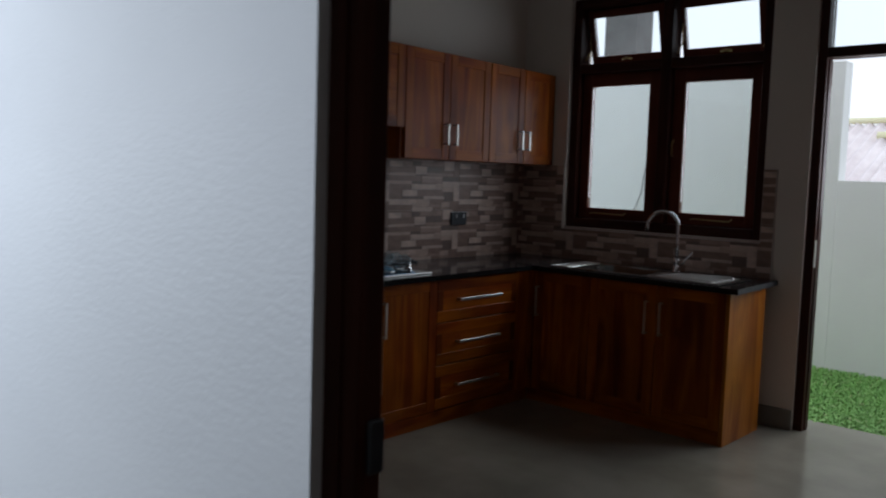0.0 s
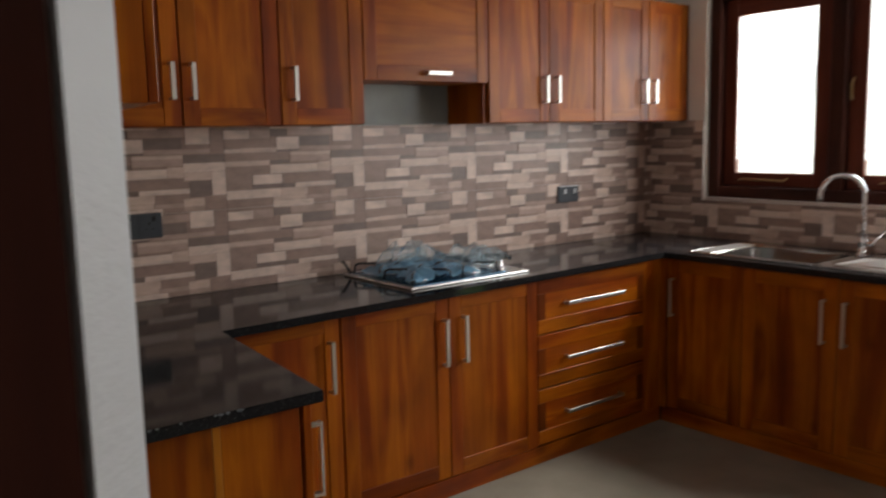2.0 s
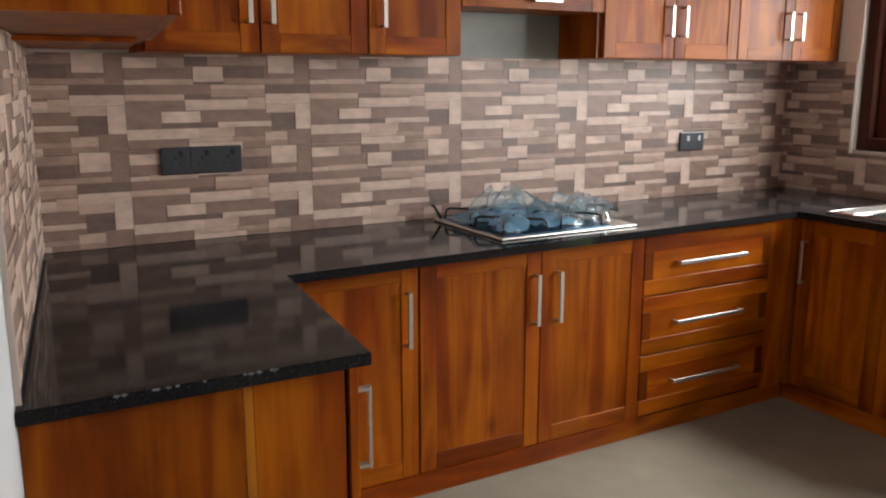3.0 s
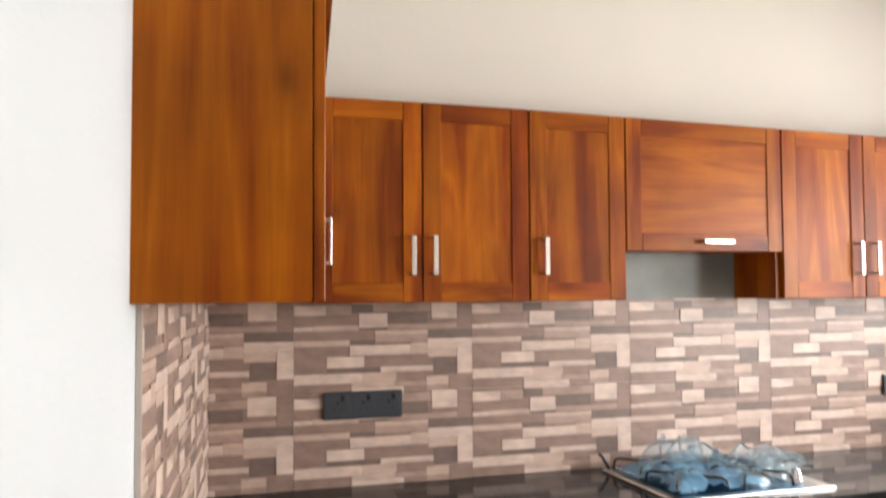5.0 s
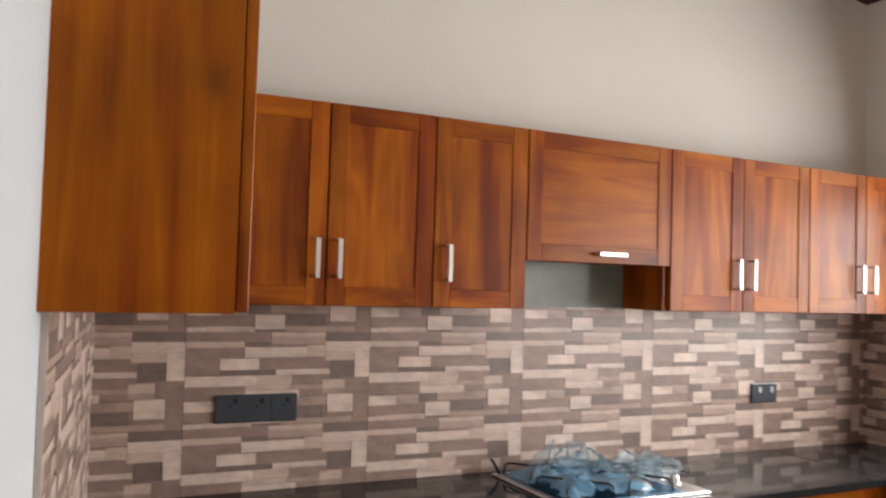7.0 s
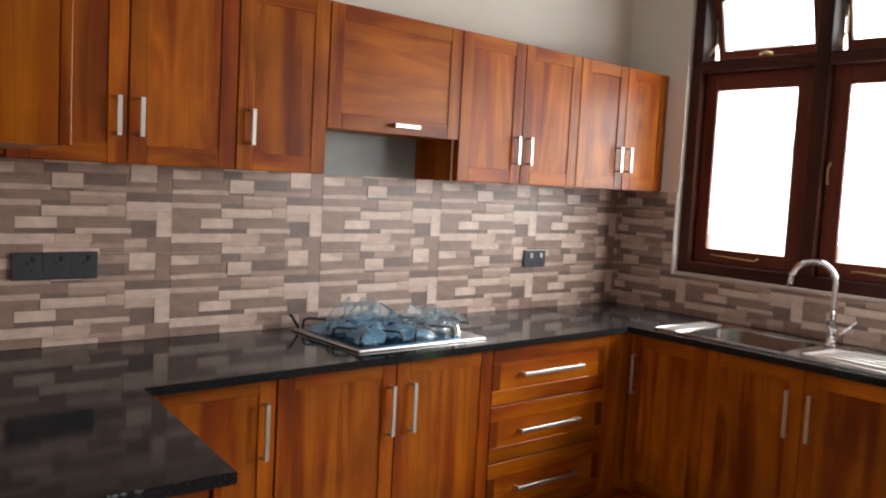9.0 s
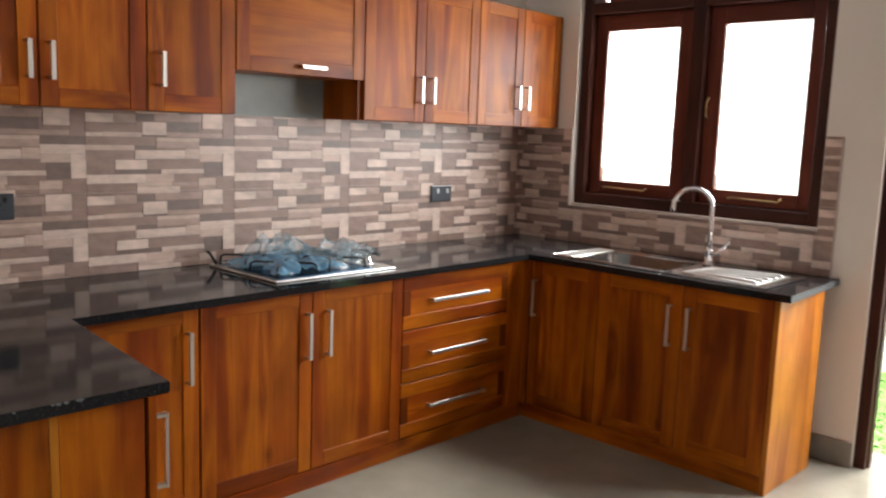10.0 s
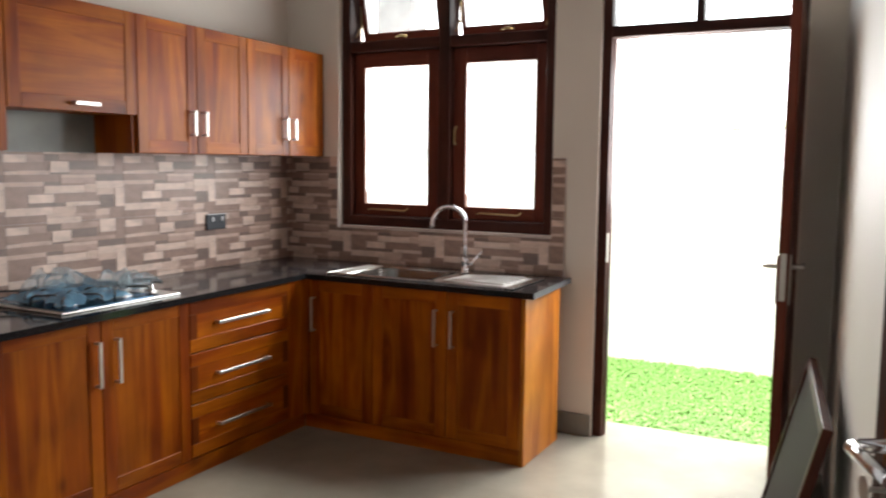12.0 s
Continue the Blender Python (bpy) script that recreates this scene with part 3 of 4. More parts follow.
bmesh.ops.bevel(bm, geom=[e for e in bm.edges if abs(e.verts[0].co.z - e.verts[1].co.z) < 0.001 and e.verts[0].co.z > 0.83 and min(v.co.y for v in e.verts) < -0.6], offset=0.0025, segments=2, affect="EDGES")
for f in bm.faces:
    f.normal_update()
    if abs(f.normal.x) > 0.9 and f.calc_center_median().x > 1.8:
        f.material_index = 1
part("sink_slab", bm, [GRANITE, mixed((0.02, 0.02, 0.022), (0.05, 0.05, 0.055), "sawn_granite", 60, 0.7, 200, 0.3)], wt)
CHIP = mixed((0.05, 0.06, 0.065), (0.12, 0.13, 0.14), "chipped_granite", 30, 0.7, 90, 0.4)
for k in range(14):
    t = random.uniform(0.05, 0.75)
    cx, cy = tail[0] + (tip[0] - tail[0]) * t + 0.0008, tail[1] + (tip[1] - tail[1]) * t
    a = random.uniform(0.003, 0.009)
    bm = bmesh.new()
    vs = [bm.verts.new(p) for p in ((cx, cy - a, COUNTER - 0.001), (cx, cy + a, COUNTER - 0.001), (cx + 0.0005, cy, COUNTER - 0.002 - a * 0.5), (cx - 0.004, cy, COUNTER + 0.0004))]
    for f in ((0, 1, 2), (0, 3, 1), (0, 2, 3), (1, 3, 2)):
        bm.faces.new([vs[q] for q in f])
    part("chip", bm, CHIP, wt, "rough pale chip in the edge")

# ---- sink, tap ----
sk = thing("sink", "stainless steel sink with one bowl and ribbed drainer", "sink", pose(0, 0, COUNTER))
bm = bmesh.new()
R0, R1, R2, R3 = 0.68, 1.76, -0.56, -0.13
box(bm, R0, SX0 + 0.012, R2, R3, 0.0005, 0.006, 0, 0.002)
box(bm, SX0 + 0.012, SX1 - 0.012, R2, SY0 + 0.012, 0.0005, 0.006, 0, 0.002)
box(bm, SX0 + 0.012, SX1 - 0.012, SY1 - 0.012, R3, 0.0005, 0.006, 0, 0.002)
box(bm, SX1 - 0.012, R1, R2, R3, 0.0005, 0.0045, 0, 0.0015)
for a in ((R0, R1, R2, R2 + 0.012), (R0, R1, R3 - 0.012, R3), (R0, R0 + 0.012, R2 + 0.012, R3 - 0.012), (R1 - 0.012, R1, R2 + 0.012, R3 - 0.012)):
    box(bm, *a, 0.006, 0.009, 0, 0.0012)
part("rim", bm, DECK, sk)
part("tray", boxes((R0 + 0.014, SX0 - 0.012, R2 + 0.03, R3 - 0.03, 0.006, 0.0085), bevel=0.001), STEEL, sk, "bright brushed side tray")
bm = bmesh.new()
prism(bm, [(SX1 + 0.05, -0.46), (R1 - 0.05, R2 + 0.03), (R1 - 0.05, R3 - 0.05), (SX1 + 0.07, -0.22)], 0.0045, 0.0065)
part("drainer", bm, STEEL, sk, "brushed drainer area")
bm = bmesh.new()


def round_ring(x0, x1, y0, y1, r, z, n=6):
    pts = []
    for cx, cy, a0 in ((x1 - r, y1 - r, 0), (x0 + r, y1 - r, 90), (x0 + r, y0 + r, 180), (x1 - r, y0 + r, 270)):
        pts += [(cx + r * math.cos(radians(a0 + 90 * k / n)), cy + r * math.sin(radians(a0 + 90 * k / n)), z) for k in range(n + 1)]
    return [bm.verts.new(p) for p in pts]


rings = [round_ring(SX0 + 0.008, SX1 - 0.008, SY0 + 0.008, SY1 - 0.008, 0.11, 0.0055), round_ring(SX0 + 0.014, SX1 - 0.014, SY0 + 0.014, SY1 - 0.014, 0.106, -0.005),
         round_ring(SX0 + 0.03, SX1 - 0.03, SY0 + 0.03, SY1 - 0.03, 0.09, -0.16), round_ring(SX0 + 0.06, SX1 - 0.06, SY0 + 0.06, SY1 - 0.06, 0.06, -0.18)]
for a, b in zip(rings, rings[1:]):
    for k in range(len(a)):
        bm.faces.new([a[k], a[(k + 1) % len(a)], b[(k + 1) % len(a)], b[k]]).smooth = True
bm.faces.new(rings[-1])
part("bowl", bm, BOWL, sk, "steel bowl, darkened for the dark room it reflects")
for i in range(5):
    bm = bmesh.new()
    y = -0.49 + 0.065 * i
    tube(bm, [(1.37 + 0.01 * i, y * 0.7 - 0.11, 0.004), (1.42 + 0.01 * i, y * 0.75 - 0.09, 0.009), (1.68, y, 0.010), (1.70, y, 0.005)], [0.004, 0.008, 0.010, 0.006], 12)
    part("drainer_rib", bm, STEEL, sk)
bm = bmesh.new()
tube(bm, [(1.03, -0.35, -0.179), (1.03, -0.35, -0.176)], 0.042, 20)
part("waste", bm, CHROME, sk, "chrome waste")

tp = thing("tap", "chrome swan-neck kitchen tap with a side lever", "tap", pose(1.313, -0.165, COUNTER + 0.006))
bm = bmesh.new()
tube(bm, [(0, 0, 0), (0, 0, 0.008), (0, 0, 0.009), (0, 0, 0.05), (0, 0, 0.055), (0, 0, 0.085)], [0.028, 0.028, 0.02, 0.02, 0.023, 0.021], 20)
part("body", bm, CHROME, tp)
bm = bmesh.new()
arc = [(-0.092 + 0.092 * math.cos(radians(a)), 0, 0.262 + 0.092 * math.sin(radians(a))) for a in range(0, 181, 12)]
tube(bm, [(0, 0, 0.08), (0, 0, 0.17)] + arc + [(-0.188, 0, 0.235)], 0.0125, 14)
part("spout", bm, CHROME, tp, "curved chrome spout", pose(0, 0, 0, 0, 0, 14))
bm = bmesh.new()
tube(bm, [(0.015, -0.005, 0.055), (0.05, -0.02, 0.06), (0.055, -0.022, 0.066), (0.115, -0.03, 0.125)], [0.015, 0.012, 0.006, 0.006], 12)
part("lever", bm, CHROME, tp, "side lever")

# ---- gas hob ----
hb = thing("gas_hob", "stainless steel gas hob still under torn blue film", "hob", pose(0.305, -1.76, COUNTER))
bm = bmesh.new()
box(bm, -0.245, 0.24, -0.318, 0.293, 0.0005, 0.010, 0, 0.004, 2)
part("plate", bm, STEEL, hb)
part("tray", boxes((-0.22, 0.215, -0.29, 0.185, 0.0105, 0.0125), bevel=0.0008), FILMED, hb, "steel tray under blue film")
BURN = [(-0.115, -0.19, 0.045), (0.105, -0.19, 0.036), (-0.115, 0.06, 0.036), (0.105, 0.06, 0.05)]
for bx, by, br in BURN:
    bm = bmesh.new()
    tube(bm, [(bx, by, 0.0125), (bx, by, 0.02), (bx, by, 0.0205), (bx, by, 0.028), (bx, by, 0.0285), (bx, by, 0.033)], [br + 0.012, br + 0.01, br, br, br - 0.008, br - 0.01], 24)
    part("burner", bm, SATIN, hb, "pale metal burner cap")
for x0 in (-0.115, 0.105):
    for y0 in (-0.19, 0.06):
        for a in range(4):
            bm = bmesh.new()
            dx, dy = math.cos(radians(45 + 90 * a)), math.sin(radians(45 + 90 * a))
            tube(bm, [(x0 + dx * 0.135, y0 + dy * 0.135, 0.012), (x0 + dx * 0.13, y0 + dy * 0.13, 0.045), (x0 + dx * 0.115, y0 + dy * 0.115, 0.053), (x0 + dx * 0.04, y0 + dy * 0.04, 0.053)], 0.0045, 6)
            part("pan_support", bm, BLACK, hb, "black enamel pan support")
bm = bmesh.new()
tube(bm, [(-0.215, -0.30, 0.012), (-0.225, -0.325, 0.06), (-0.23, -0.335, 0.065)], 0.006, 8)
part("pan_support", bm, BLACK, hb, "loose black pan support arm")
for k in range(4):
    bm = bmesh.new()
    kx = -0.15 + 0.085 * k
    tube(bm, [(kx, 0.242, 0.010), (kx, 0.242, 0.016), (kx, 0.242, 0.0165), (kx, 0.242, 0.040)], [0.026, 0.024, 0.02, 0.017], 18)
    box(bm, kx - 0.016, kx + 0.016, 0.239, 0.245, 0.0395, 0.045, 0, 0.001)
    part("knob", bm, CHROME, hb, "round chrome knob")


def film(x0, x1, y0, y1, low, high, seed, matter, label, nx=40, ny=44, lift=None):
    """A crumpled sheet over the burners; lift(u, v) raises it further."""
    bm = bmesh.new()
    grid = {}
    for i in range(nx + 1):
        for j in range(ny + 1):
            u, v = i / nx, j / ny
            p = Vector((u * 6 + seed, v * 6, seed * 3.1))
            edge = min(u, 1 - u, v, 1 - v)
            if edge + noise.noise(Vector((u * 6, v * 6, seed + 9))) * 0.16 < 0.02:
                continue
            z = low + high * (1.1 * abs(noise.noise(p * 0.8)) + 0.7 * abs(noise.noise(p * 2.1)) + 0.35 * abs(noise.noise(p * 4.5)))
            if lift:
                z += lift(u, v)
            z = max(z * min(1, 0.5 + edge * 4), 0.026)
            grid[i, j] = bm.verts.new((x0 + (x1 - x0) * u + 0.02 * noise.noise(p * 1.3), y0 + (y1 - y0) * v + 0.02 * noise.noise(p * 1.5), z))
    for i in range(nx):
        for j in range(ny):
            q = [grid.get(k) for k in ((i, j), (i + 1, j), (i + 1, j + 1), (i, j + 1))]
            if all(q):
                bm.faces.new(q).smooth = True
    part("film", bm, matter, hb, label)


film(-0.19, 0.22, -0.30, 0.08, 0.036, 0.026, 2.0, FILM, "crumpled blue protective film")
film(-0.21, 0.12, -0.10, 0.26, 0.034, 0.024, 7.3, WISP, "crumpled clear protective film")


def curtain(high, at):
    return lambda u, v: high * (0.62 + 0.6 * noise.noise(Vector((v * 5, at, 0)))) * math.sin(math.pi * v) ** 0.5 * math.exp(-((u - 0.5) / 0.16) ** 2)


film(-0.20, -0.05, -0.22, 0.04, 0.036, 0.014, 4.4, WISP, "clear film standing up at the back", 34, 60, curtain(0.175, 1.7))
film(-0.16, -0.02, -0.16, 0.10, 0.036, 0.014, 8.1, WISP, "clear film standing up at the back", 34, 60, curtain(0.10, 2.9))
film(-0.12, 0.06, -0.02, 0.29, 0.036, 0.014, 5.9, WISP, "clear film standing up at the back", 34, 60, curtain(0.10, 4.1))
film(-0.06, 0.12, 0.08, 0.36, 0.036, 0.020, 11.3, WISP, "clear film lying loosely", 30, 50, curtain(0.085, 6.3))

# ---- sockets and switches ----
so = thing("triple_socket", "charcoal triple mains socket on the tiled wall", "socket", pose(0.009, -2.95, 1.115))
part("plate", boxes((0, 0.011, -0.136, 0.136, -0.046, 0.046), bevel=0.003), SOCKET, so)
for k in range(3):
    c = -0.088 + 0.088 * k
    part("outlet", boxes((0.0105, 0.0118, c - 0.038, c + 0.038, -0.04, 0.04), bevel=0.0005), SOCKET, so)
    part("pin_holes", boxes((0.0112, 0.0121, c - 0.004, c + 0.004, 0.004, 0.013), (0.0112, 0.0121, c - 0.015, c - 0.009, -0.014, -0.010), (0.0112, 0.0121, c + 0.009, c + 0.015, -0.014, -0.010)), HOLE, so, "black pin holes")
    part("rocker", boxes((0.0115, 0.0155, c + 0.012, c + 0.023, 0.016, 0.034), bevel=0.001), HOLE, so, "black rocker switch")
so = thing("double_switch", "charcoal double switch with white rockers on the tiles", "switch", pose(0.009, -0.668, 1.098))
part("plate", boxes((0, 0.011, -0.076, 0.076, -0.043, 0.043), bevel=0.003), SOCKET, so)
part("top_edge", boxes((0.002, 0.0125, -0.074, 0.074, 0.0385, 0.0425), bevel=0.0008), SWITCHM, so, "white top edge")
for c in (-0.03, 0.04):
    part("rocker", boxes((0.011, 0.017, c - 0.008, c + 0.008, 0.002, 0.026), bevel=0.0015), SWITCHM, so, "white rocker")
sw = thing("light_switch", "white plastic light switch plate on the white wall", "switch", pose(2.168, -3.693, 1.592, 0, 0, 83.96))
part("plate", boxes((0, 0.009, -0.038, 0.038, -0.041, 0.041), bevel=0.002), SWITCHM, sw)
part("rocker", boxes((0.009, 0.0105, -0.012, 0.012, -0.024, 0.024), bevel=0.0006), SWITCHM, sw)

# ---- window fittings ----


def bar(name, pts, r, mats, parent, label, sides=8):
    bm = bmesh.new()
    tube(bm, pts, r, sides)
    return part(name, bm, mats, parent, label)


for x0, x1 in ((0.545, 0.80), (1.27, 1.52)):
    bar("stay", [(x0, 0.035, 1.150), (x0 + 0.02, 0.03, 1.155), (x1, 0.03, 1.150), (x1 + 0.015, 0.04, 1.165)], 0.005, BRASS, win, "old brass casement stay")
for x, h in ((1.035, -0.02), (1.124, 0.01)):
    bar("catch", [(x, 0.046, 1.53 + h), (x, 0.032, 1.535 + h), (x, 0.028, 1.60 + h), (x + 0.012, 0.03, 1.63 + h)], 0.006, BRASS, win, "old brass window catch")
for x in (0.455, 1.02, 1.122, 1.66):
    bar("vent_stay", [(x, 0.04, 2.17), (x, 0.10, 2.24), (x, 0.09, 2.36)], 0.005, BRASS, win, "brass vent stay arm")
for x in (0.72, 1.40):
    bar("vent_catch", [(x - 0.035, 0.125, 2.175), (x, 0.11, 2.18), (x + 0.035, 0.125, 2.175)], 0.007, BRASS, win, "brass vent catch")

# ---- back door leaf ----
bl = thing("back_door", "open mahogany back door leaf with a satin lever lock", "door", pose(2.925, -0.012, 0.012, 0, 0, -86.6), kind="structure")
part("leaf", boxes((0.002, 0.83, -0.02, 0.02, 0, 2.055), bevel=0.003), SASH, bl)
part("lock_plate", boxes((0.8305, 0.833, -0.011, 0.011, 0.92, 1.10), bevel=0.0006), SATIN, bl, "satin steel lock plate")
for sgn in (-1, 1):
    bm = boxes((0.755, 0.79, sgn * 0.024 - 0.003, sgn * 0.024 + 0.003, 0.90, 1.09), bevel=0.001)
    part("back_plate", bm, SATIN, bl)
    bar("lever", [(0.772, sgn * 0.024, 1.045), (0.772, sgn * 0.062, 1.045), (0.765, sgn * 0.068, 1.045), (0.65, sgn * 0.066, 1.043)], 0.009, SATIN, bl, "satin steel lever")

# ---- entrance leaf ----
el = thing("entrance_door", "open dark door leaf with a chrome lever and key", "door", pose(0, 0, 0), kind="structure")
el.matrix_basis = pose(3.645, -3.73, 0.012, 0, 0, 111)
part("leaf", boxes((0.0, 0.90, -0.02, 0.02, 0, 2.08), bevel=0.003), FRAME, el)
part("lock_plate", boxes((0.9005, 0.903, -0.011, 0.011, 0.96, 1.14), bevel=0.0006), CHROME, el, "bright lock plate")
part("back_plate", boxes((0.81, 0.85, 0.020, 0.027, 0.93, 1.13), bevel=0.001), CHROME, el)
bar("lever", [(0.83, 0.026, 1.06), (0.83, 0.07, 1.06), (0.822, 0.078, 1.06), (0.70, 0.076, 1.058)], 0.010, CHROME, el, "chrome lever", 12)
bar("key", [(0.83, 0.026, 1.0), (0.83, 0.052, 1.0), (0.83, 0.056, 1.0), (0.83, 0.058, 1.0)], [0.004, 0.004, 0.018, 0.018], SATIN, el, "steel key", 14)

# ---- board leaning on the east wall ----
lb = thing("leaning_board", "framed dark board leaning on the pale side wall", "board", pose(3.015, -1.88, 0.004, 0, 14, 6.5))
part("panel", boxes((-0.006, 0.006, 0.03, 0.85, 0.03, 0.75), bevel=0.001), mat("dark_board_lacquer", (0.03, 0.023, 0.019), 0.7, 0.0, 0.12), lb)
part("frame", boxes((-0.014, 0.014, 0.0, 0.03, 0.0, 0.78), (-0.014, 0.014, 0.85, 0.88, 0.0, 0.78), (-0.014, 0.014, 0.03, 0.85, 0.0, 0.03), (-0.014, 0.014, 0.03, 0.85, 0.75, 0.78), bevel=0.002), FRAME, lb, "dark brown frame")

# ---- yard: cable, roofs, tree ----
cb = bmesh.new()
tube(cb, [(0.06, 1.885, 2.33), (0.015, 1.885, 2.15), (0.005, 1.885, 1.98), (-0.02, 1.885, 1.85), (-0.035, 1.885, 1.65), (-0.085, 1.885, 1.42), (-0.10, 1.885, 1.28), (-0.165, 1.885, 1.12), (-0.17, 1.885, 0.3)], 0.004, 6)
tagged(part("cable", cb, CABLE, None, "thin grey cable hanging on the white boundary wall"), category="cable")


def corrugated(name, x0, x1, pitch, y0, z0, y1, z1, mats, parent):
    bm = bmesh.new()
    n = int((x1 - x0) / pitch * 6)
    rows = []
    for i in range(n + 1):
        x = x0 + (x1 - x0) * i / n
        dz = 0.03 * math.sin(2 * math.pi * (x - x0) / pitch)
        rows.append([bm.verts.new((x, y, z + dz + t)) for y, z, t in ((y0, z0, 0), (y1, z1, 0), (y1, z1, -0.012), (y0, z0, -0.012))])
    for p, q in zip(rows, rows[1:]):
        for k in range(4):
            bm.faces.new([p[k], q[k], q[(k + 1) % 4], p[(k + 1) % 4]])
    bm.faces.new(rows[0])
    bm.faces.new(rows[-1][::-1])
    return part(name, bm, mats, parent)


nh = thing("neighbour_house", "low neighbouring house with a weathered corrugated roof", "house", pose(0, 0, 0))
part("wall", boxes((-6, 9, 7.6, 12.4, -0.03, 1.25)), OUTWALL, nh)
def slope_z(y):
    return 1.15 + (y - 7.2) / 2.8 * 1.27


for x0, x1, yr in ((-6.4, 0.05, 10.0), (0.048, 1.32, 9.4), (1.318, 9.4, 9.0)):
    zr = slope_z(yr)
    corrugated("roof", x0, x1, 0.18, 7.2, 1.15, yr, zr, ROOFM, nh)
    corrugated("roof", x0, x1, 0.18, 2 * yr - 7.2, 1.15, yr, zr, ROOFM, nh)
    bar("ridge", [(x0 - 0.35, yr, zr + 0.05), (x1 - 0.06, yr, zr + 0.05)], 0.055, YELLOW, nh, "yellow painted ridge", 8)
    for k in range(4):
        kx = x1 - 0.3 - 0.75 * k
        if kx > x0:
            bar("ridge_knob", [(kx, yr, zr + 0.09), (kx, yr, zr + 0.15)], [0.05, 0.03], YELLOW, nh, "", 6)
for gx, yr in ((0.055, 10.0), (1.325, 9.3)):
    zr = slope_z(yr) + 0.13
    bm = bmesh.new()
    low, top = [bm.verts.new((0, y, z)) for y, z in ((-0.55, -0.26), (0.55, -0.26), (0, 0))], [bm.verts.new((0.05, y, z)) for y, z in ((-0.55, -0.26), (0.55, -0.26), (0, 0))]
    bm.faces.new(low)
    bm.faces.new(top[::-1])
    for k in range(3):
        bm.faces.new([low[k], low[(k + 1) % 3], top[(k + 1) % 3], top[k]])
    part("gable", bm, REDM, nh, "small red painted gable", pose(gx, yr, zr))
    for sg in (-1, 1):
        bar("barge_board", [(gx - 0.12, yr + sg * 0.68, zr - 0.30), (gx - 0.02, yr, zr + 0.04)], 0.045, REDM, nh, "faded red barge board", 4)
tr = thing("tree", "leafy green tree behind the boundary wall", "tree", pose(4.3, 13.5, 0))
bar("trunk", [(0, 0, -0.05), (0.05, 0, 1.2), (-0.05, 0.1, 2.4), (0.1, 0, 3.4)], [0.14, 0.11, 0.08, 0.04], BARK, tr, "grey brown trunk", 10)
for k in range(5):
    a = k * 1.3
    bar("limb", [(0, 0.05, 1.8 + 0.2 * k), (math.cos(a) * 0.5, math.sin(a) * 0.5, 2.4 + 0.2 * k), (math.cos(a) * 0.9, math.sin(a) * 0.9, 2.9 + 0.2 * k)], [0.05, 0.03, 0.015], BARK, tr, "", 6)
rng = np.random.default_rng(3)
vs, fs = [], []
for k in range(2600):
    a, b, r = rng.uniform(0, 6.28), rng.uniform(-1, 1), rng.uniform(0.35, 1.0) ** 0.5
    c = np.array([math.cos(a) * math.sqrt(1 - b * b) * 1.3 * r, math.sin(a) * math.sqrt(1 - b * b) * 1.3 * r, 2.9 + b * 1.05 * r])
    if noise.noise(Vector(c) * 1.6) < -0.12:
        continue
    d, e = rng.normal(size=3), rng.normal(size=3)
    d, e = d / np.linalg.norm(d) * 0.09, e / np.linalg.norm(e) * 0.04
    i = len(vs)
    vs += [c - d, c + e, c + d, c - e]
    fs.append((i, i + 1, i + 2, i + 3))
me = bpy.data.meshes.new("crown")
me.from_pydata([tuple(v) for v in vs], [], fs)
me.materials.append(LEAVES)
cr = new("crown", me)
cr.parent = tr

# ---- lawn ----
g = mat("grass_blades", (0.10, 0.22, 0.03), 0.6)
n, l, b = nodes_of(g)
geo = n.new("ShaderNodeNewGeometry")
r = ramp(n, l, geo.outputs["Random Per Island"], [(0.0, (0.13, 0.32, 0.05)), (0.5, (0.20, 0.43, 0.09)), (0.95, (0.29, 0.54, 0.15)), (1.0, (0.42, 0.40, 0.20))])
l.new(r.outputs[0], b.inputs["Base Color"])
rng = np.random.default_rng(5)
N = 38000
x = rng.uniform(0.4, 4.4, N)
y = 0.305 + rng.uniform(0, 1, N) ** 1.15 * 1.58
ang, ln, wd = rng.uniform(0, 2 * np.pi, N), rng.uniform(0.03, 0.075, N), rng.uniform(0.003, 0.007, N)
lean = rng.uniform(0.55, 1.3, N)
dx, dy = np.cos(ang), np.sin(ang)
z0 = np.full(N, -0.034)
base = np.stack([x, y, z0], 1)
sd = np.stack([-dy * wd, dx * wd, np.zeros(N)], 1)
mid = base + np.stack([dx * ln * lean * 0.4, dy * ln * lean * 0.4, ln * 0.55], 1)
end = base + np.stack([dx * ln * lean, dy * ln * lean, ln * (0.85 - 0.5 * lean)], 1)
verts = np.stack([base - sd, base + sd, mid + sd, mid - sd, end], 1).reshape(-1, 3)
me = bpy.data.meshes.new("lawn")
faces = []
for i in range(0, 5 * N, 5):
    faces.append((i, i + 1, i + 2, i + 3))
    faces.append((i + 3, i + 2, i + 4))
me.from_pydata(verts.tolist(), [], faces)
me.materials.append(g)
tagged(new("lawn", me), "short bright green lawn in the back yard", "grass", "", "stuff")
soil = mixed((0.05, 0.09, 0.02), (0.08, 0.13, 0.03), "green_turf_mat", 20, 0.9, 90, 0.5)
structure("turf", boxes((-3, 8, 0.302, 1.898, -0.10, -0.0335)), soil, "green turf base under the grass", "turf")

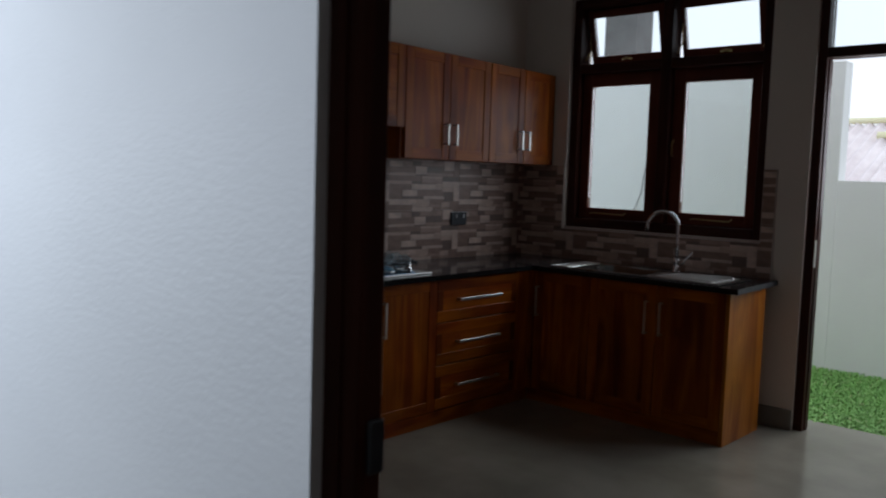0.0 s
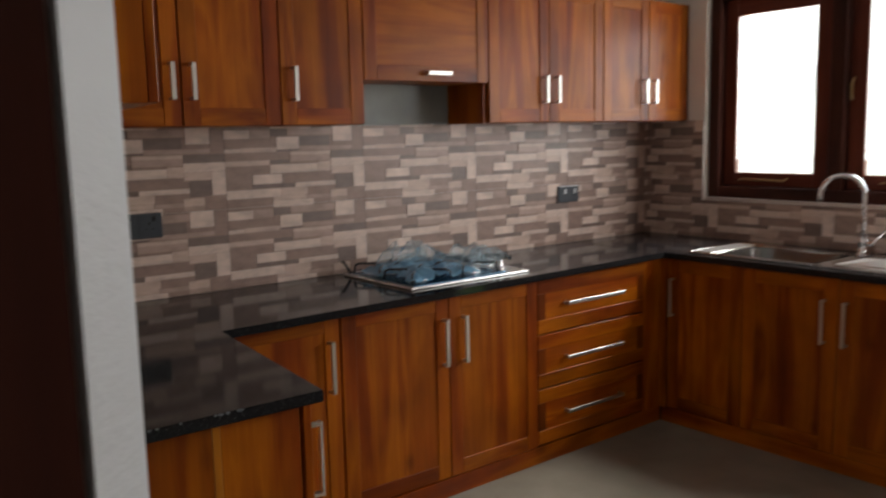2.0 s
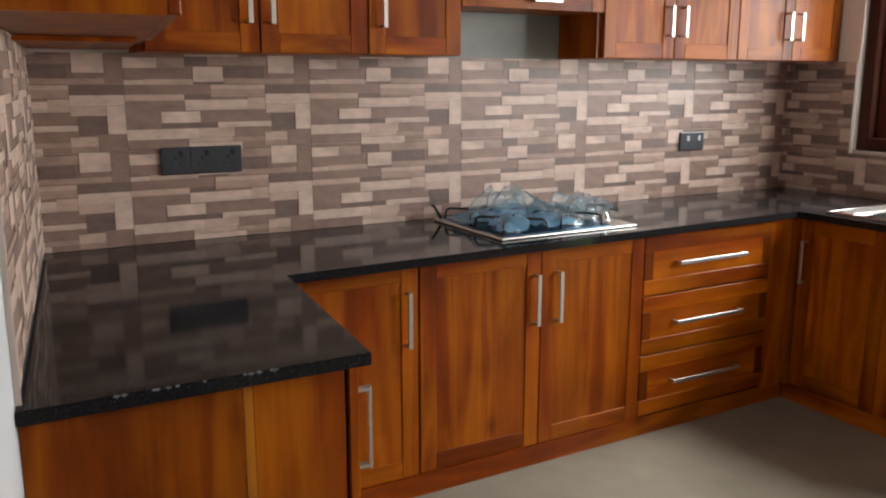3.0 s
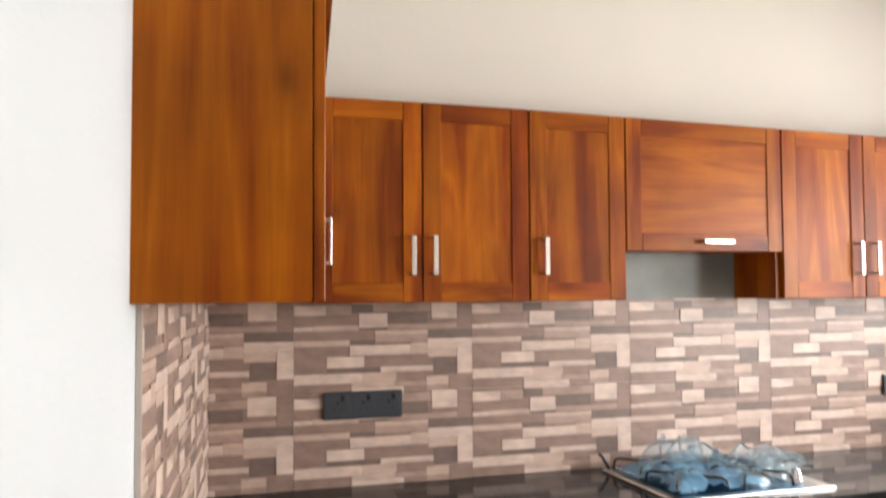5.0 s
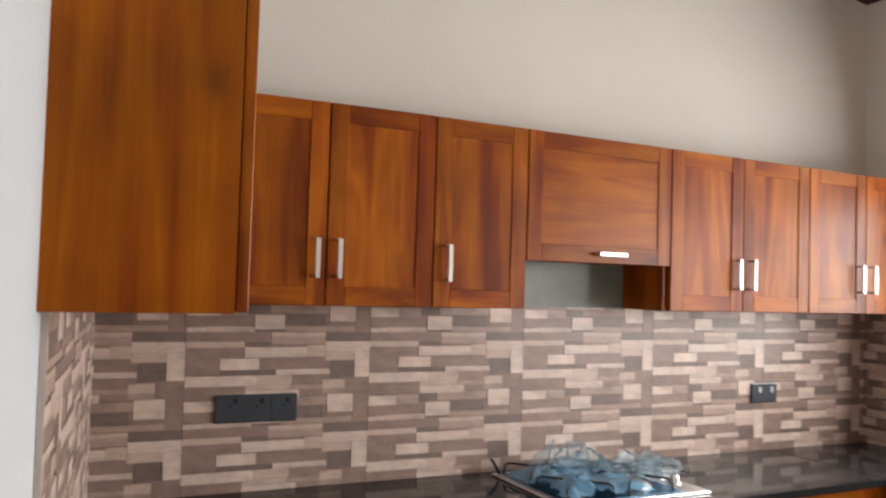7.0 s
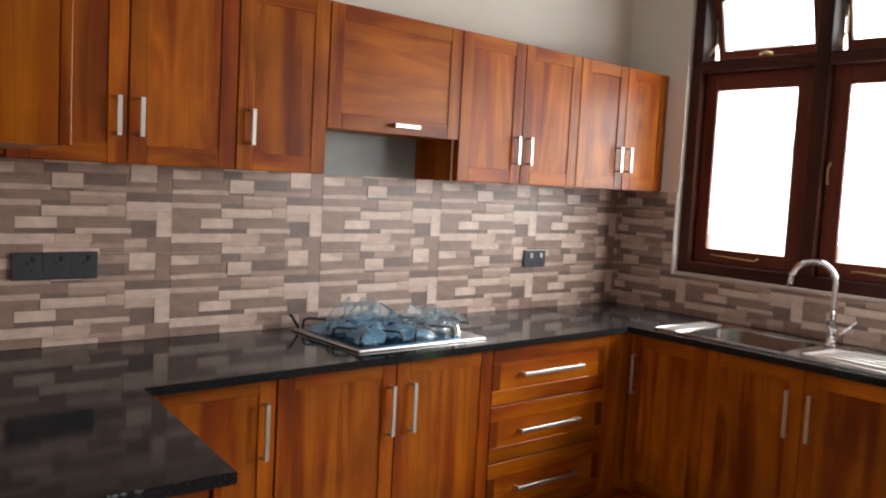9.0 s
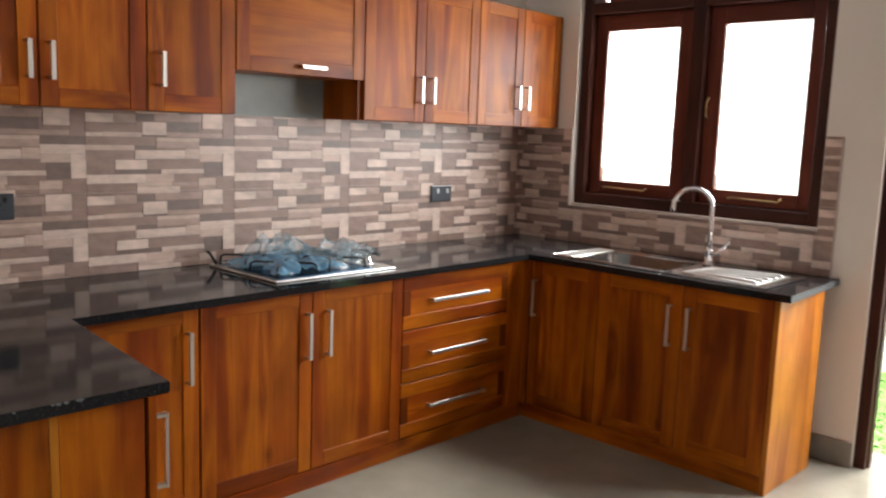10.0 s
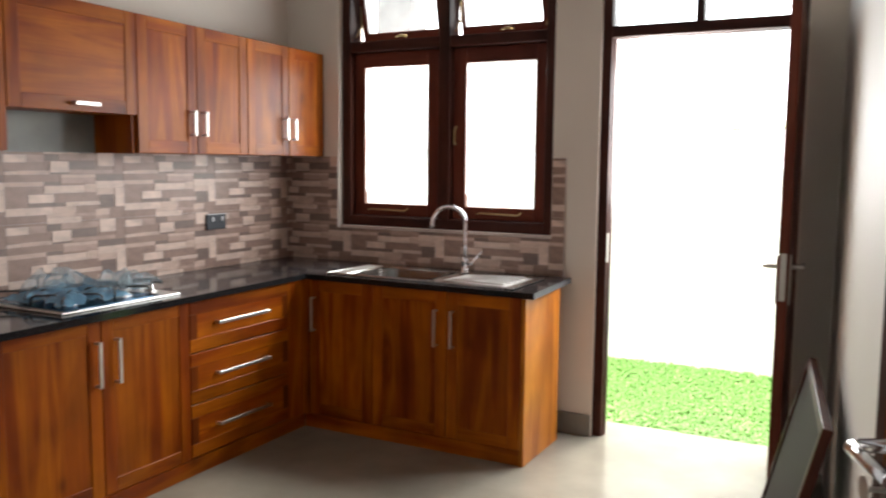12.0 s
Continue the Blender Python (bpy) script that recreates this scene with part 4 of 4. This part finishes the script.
# ---- wall tiles ----
TW_, TH_ = 0.63, 0.3125
BLOCKS = """0 .30 0 .065 3;.30 .44 0 .055 0;.44 .74 -.05 .03 2;0 .30 .07 .17 1;.30 .64 .06 .17 4;.64 .74 .04 .17 3;.74 1 0 .11 4;.91 1 .11 .40 4;.74 .91 .11 .21 3
0 .175 .17 .35 1;.175 .38 .18 .30 4;.38 .77 .17 .30 1;.175 .38 .30 .355 0;.38 .47 .30 .36 0;.47 .77 .30 .36 4;.77 .91 .21 .41 0;0 .37 .36 .47 4;.37 .56 .36 .46 3;.56 .73 .36 .47 1
.73 .86 .42 .52 3;.86 1 .40 .56 1;0 .31 .47 .53 1;.31 .55 .46 .52 3;.31 .60 .52 .605 4;.55 .73 .47 .52 2;.60 .76 .52 .60 1;0 .31 .53 .62 1;0 .17 .62 .73 4;.17 .31 .62 .725 2
.31 .43 .61 .705 0;.43 .76 .60 .69 2;.76 .91 .58 .78 4;.91 1 .56 .77 1;.73 .86 .52 .58 2;.31 .35 .705 .78 1;.35 .51 .71 .87 4;.51 .74 .70 .83 0;0 .31 .73 .84 1;0 .10 .85 .90 4;.10 .35 .84 .90 3
.51 .91 .835 .89 2;.91 1 .77 .89 1;0 .44 .90 1 1;.44 .74 .90 .95 3;.74 1 .90 1 0;.35 .51 .87 .90 0"""
tile_meshes = {}


def tile(parent, m, u0=0.0, u1=TW_, v0=0.0, v1=TH_):
    """A ledge-stone tile cut to u0..u1 across and v0..v1 down from its top edge; m: the place of its uncut top left corner."""
    key = tuple(round(k, 4) for k in (u0, u1, v0, v1))
    if key not in tile_meshes:
        bm = bmesh.new()
        box(bm, 0.0005, 0.0055, u0 + 0.0008, u1 - 0.0008, -v1 + 0.0008, -v0 - 0.0008, 1)
        for q, row in enumerate(BLOCKS.replace("\n", ";").split(";")):
            a, b, c, d, tone = (float(k) for k in row.split())
            for turn in (-1, 0, 1):
                lo, hi = max((c + 0.419 + turn) * TH_, v0) + 0.0006, min((d + 0.419 + turn) * TH_, v1) - 0.0006
                le, ri = max(a * TW_, u0) + 0.0006, min(b * TW_, u1) - 0.0006
                if hi - lo > 0.002 and ri - le > 0.002:
                    box(bm, 0.005, 0.0062 + 0.0006 * tone + 0.0004 * (q % 3), le, ri, -hi, -lo, int(tone))
        me = bpy.data.meshes.new("tile")
        bmesh.ops.recalc_face_normals(bm, faces=bm.faces)
        bm.to_mesh(me)
        bm.free()
        for k in STONES:
            me.materials.append(k)
        tile_meshes[key] = me
    o = new("tile", tile_meshes[key])
    o.parent = parent
    o.matrix_basis = m


def tiled(parent, m, first, length, holes=()):
    """Two courses of tiles along a wall, from m; first: how far the first tile is cut. holes: (from, to, down to)"""
    x = -first
    while x < length:
        for k in range(2):
            u0, u1 = max(0, -x), min(TW_, length - x)
            cuts = [(u0, u1, 0.0, TH_)]
            for a, b, low in holes:
                nxt = []
                for c in cuts:
                    ha, hb, hl = a - x, b - x, low - k * TH_
                    if hb <= c[0] or ha >= c[1] or hl <= c[2]:
                        nxt.append(c)
                        continue
                    if ha > c[0]:
                        nxt.append((c[0], ha, c[2], c[3]))
                    if hb < c[1]:
                        nxt.append((hb, c[1], c[2], c[3]))
                    if hl < c[3]:
                        nxt.append((max(c[0], ha), min(c[1], hb), hl, c[3]))
                cuts = nxt
            for c in cuts:
                if c[1] - c[0] > 0.004 and c[3] - c[2] > 0.004:
                    tile(parent, m @ pose(0, x, -k * TH_), *c)
        x += TW_


bs = thing("backsplash", "ledge-stone patterned wall tiles in browns and creams", "wall tiles", pose(0, 0, 0), kind="structure")
tiled(bs, pose(0.0008, -3.462, 1.4655), 0.352, 3.460)
tiled(bs, pose(0.0, -0.0008, 1.4655, 0, 0, -90), 0.16, 1.813, ((0.376, 1.742, 0.425),))
tiled(bs, LEFT @ pose(1.372, 0.0008, 1.488, 0, 0, 90), 0.30, 1.362)
part("trim", boxes((1.814, 1.819, -0.010, -0.001, 0.8405, 1.466), (0.371, 0.376, -0.0105, -0.001, 1.04, 1.466)), TRIM, bs, "pale tile edge trim")
part("trim", boxes((1.374, 1.379, 0.001, 0.011, 0.8405, 1.488)), TRIM, bs, "pale tile edge trim", LEFT)
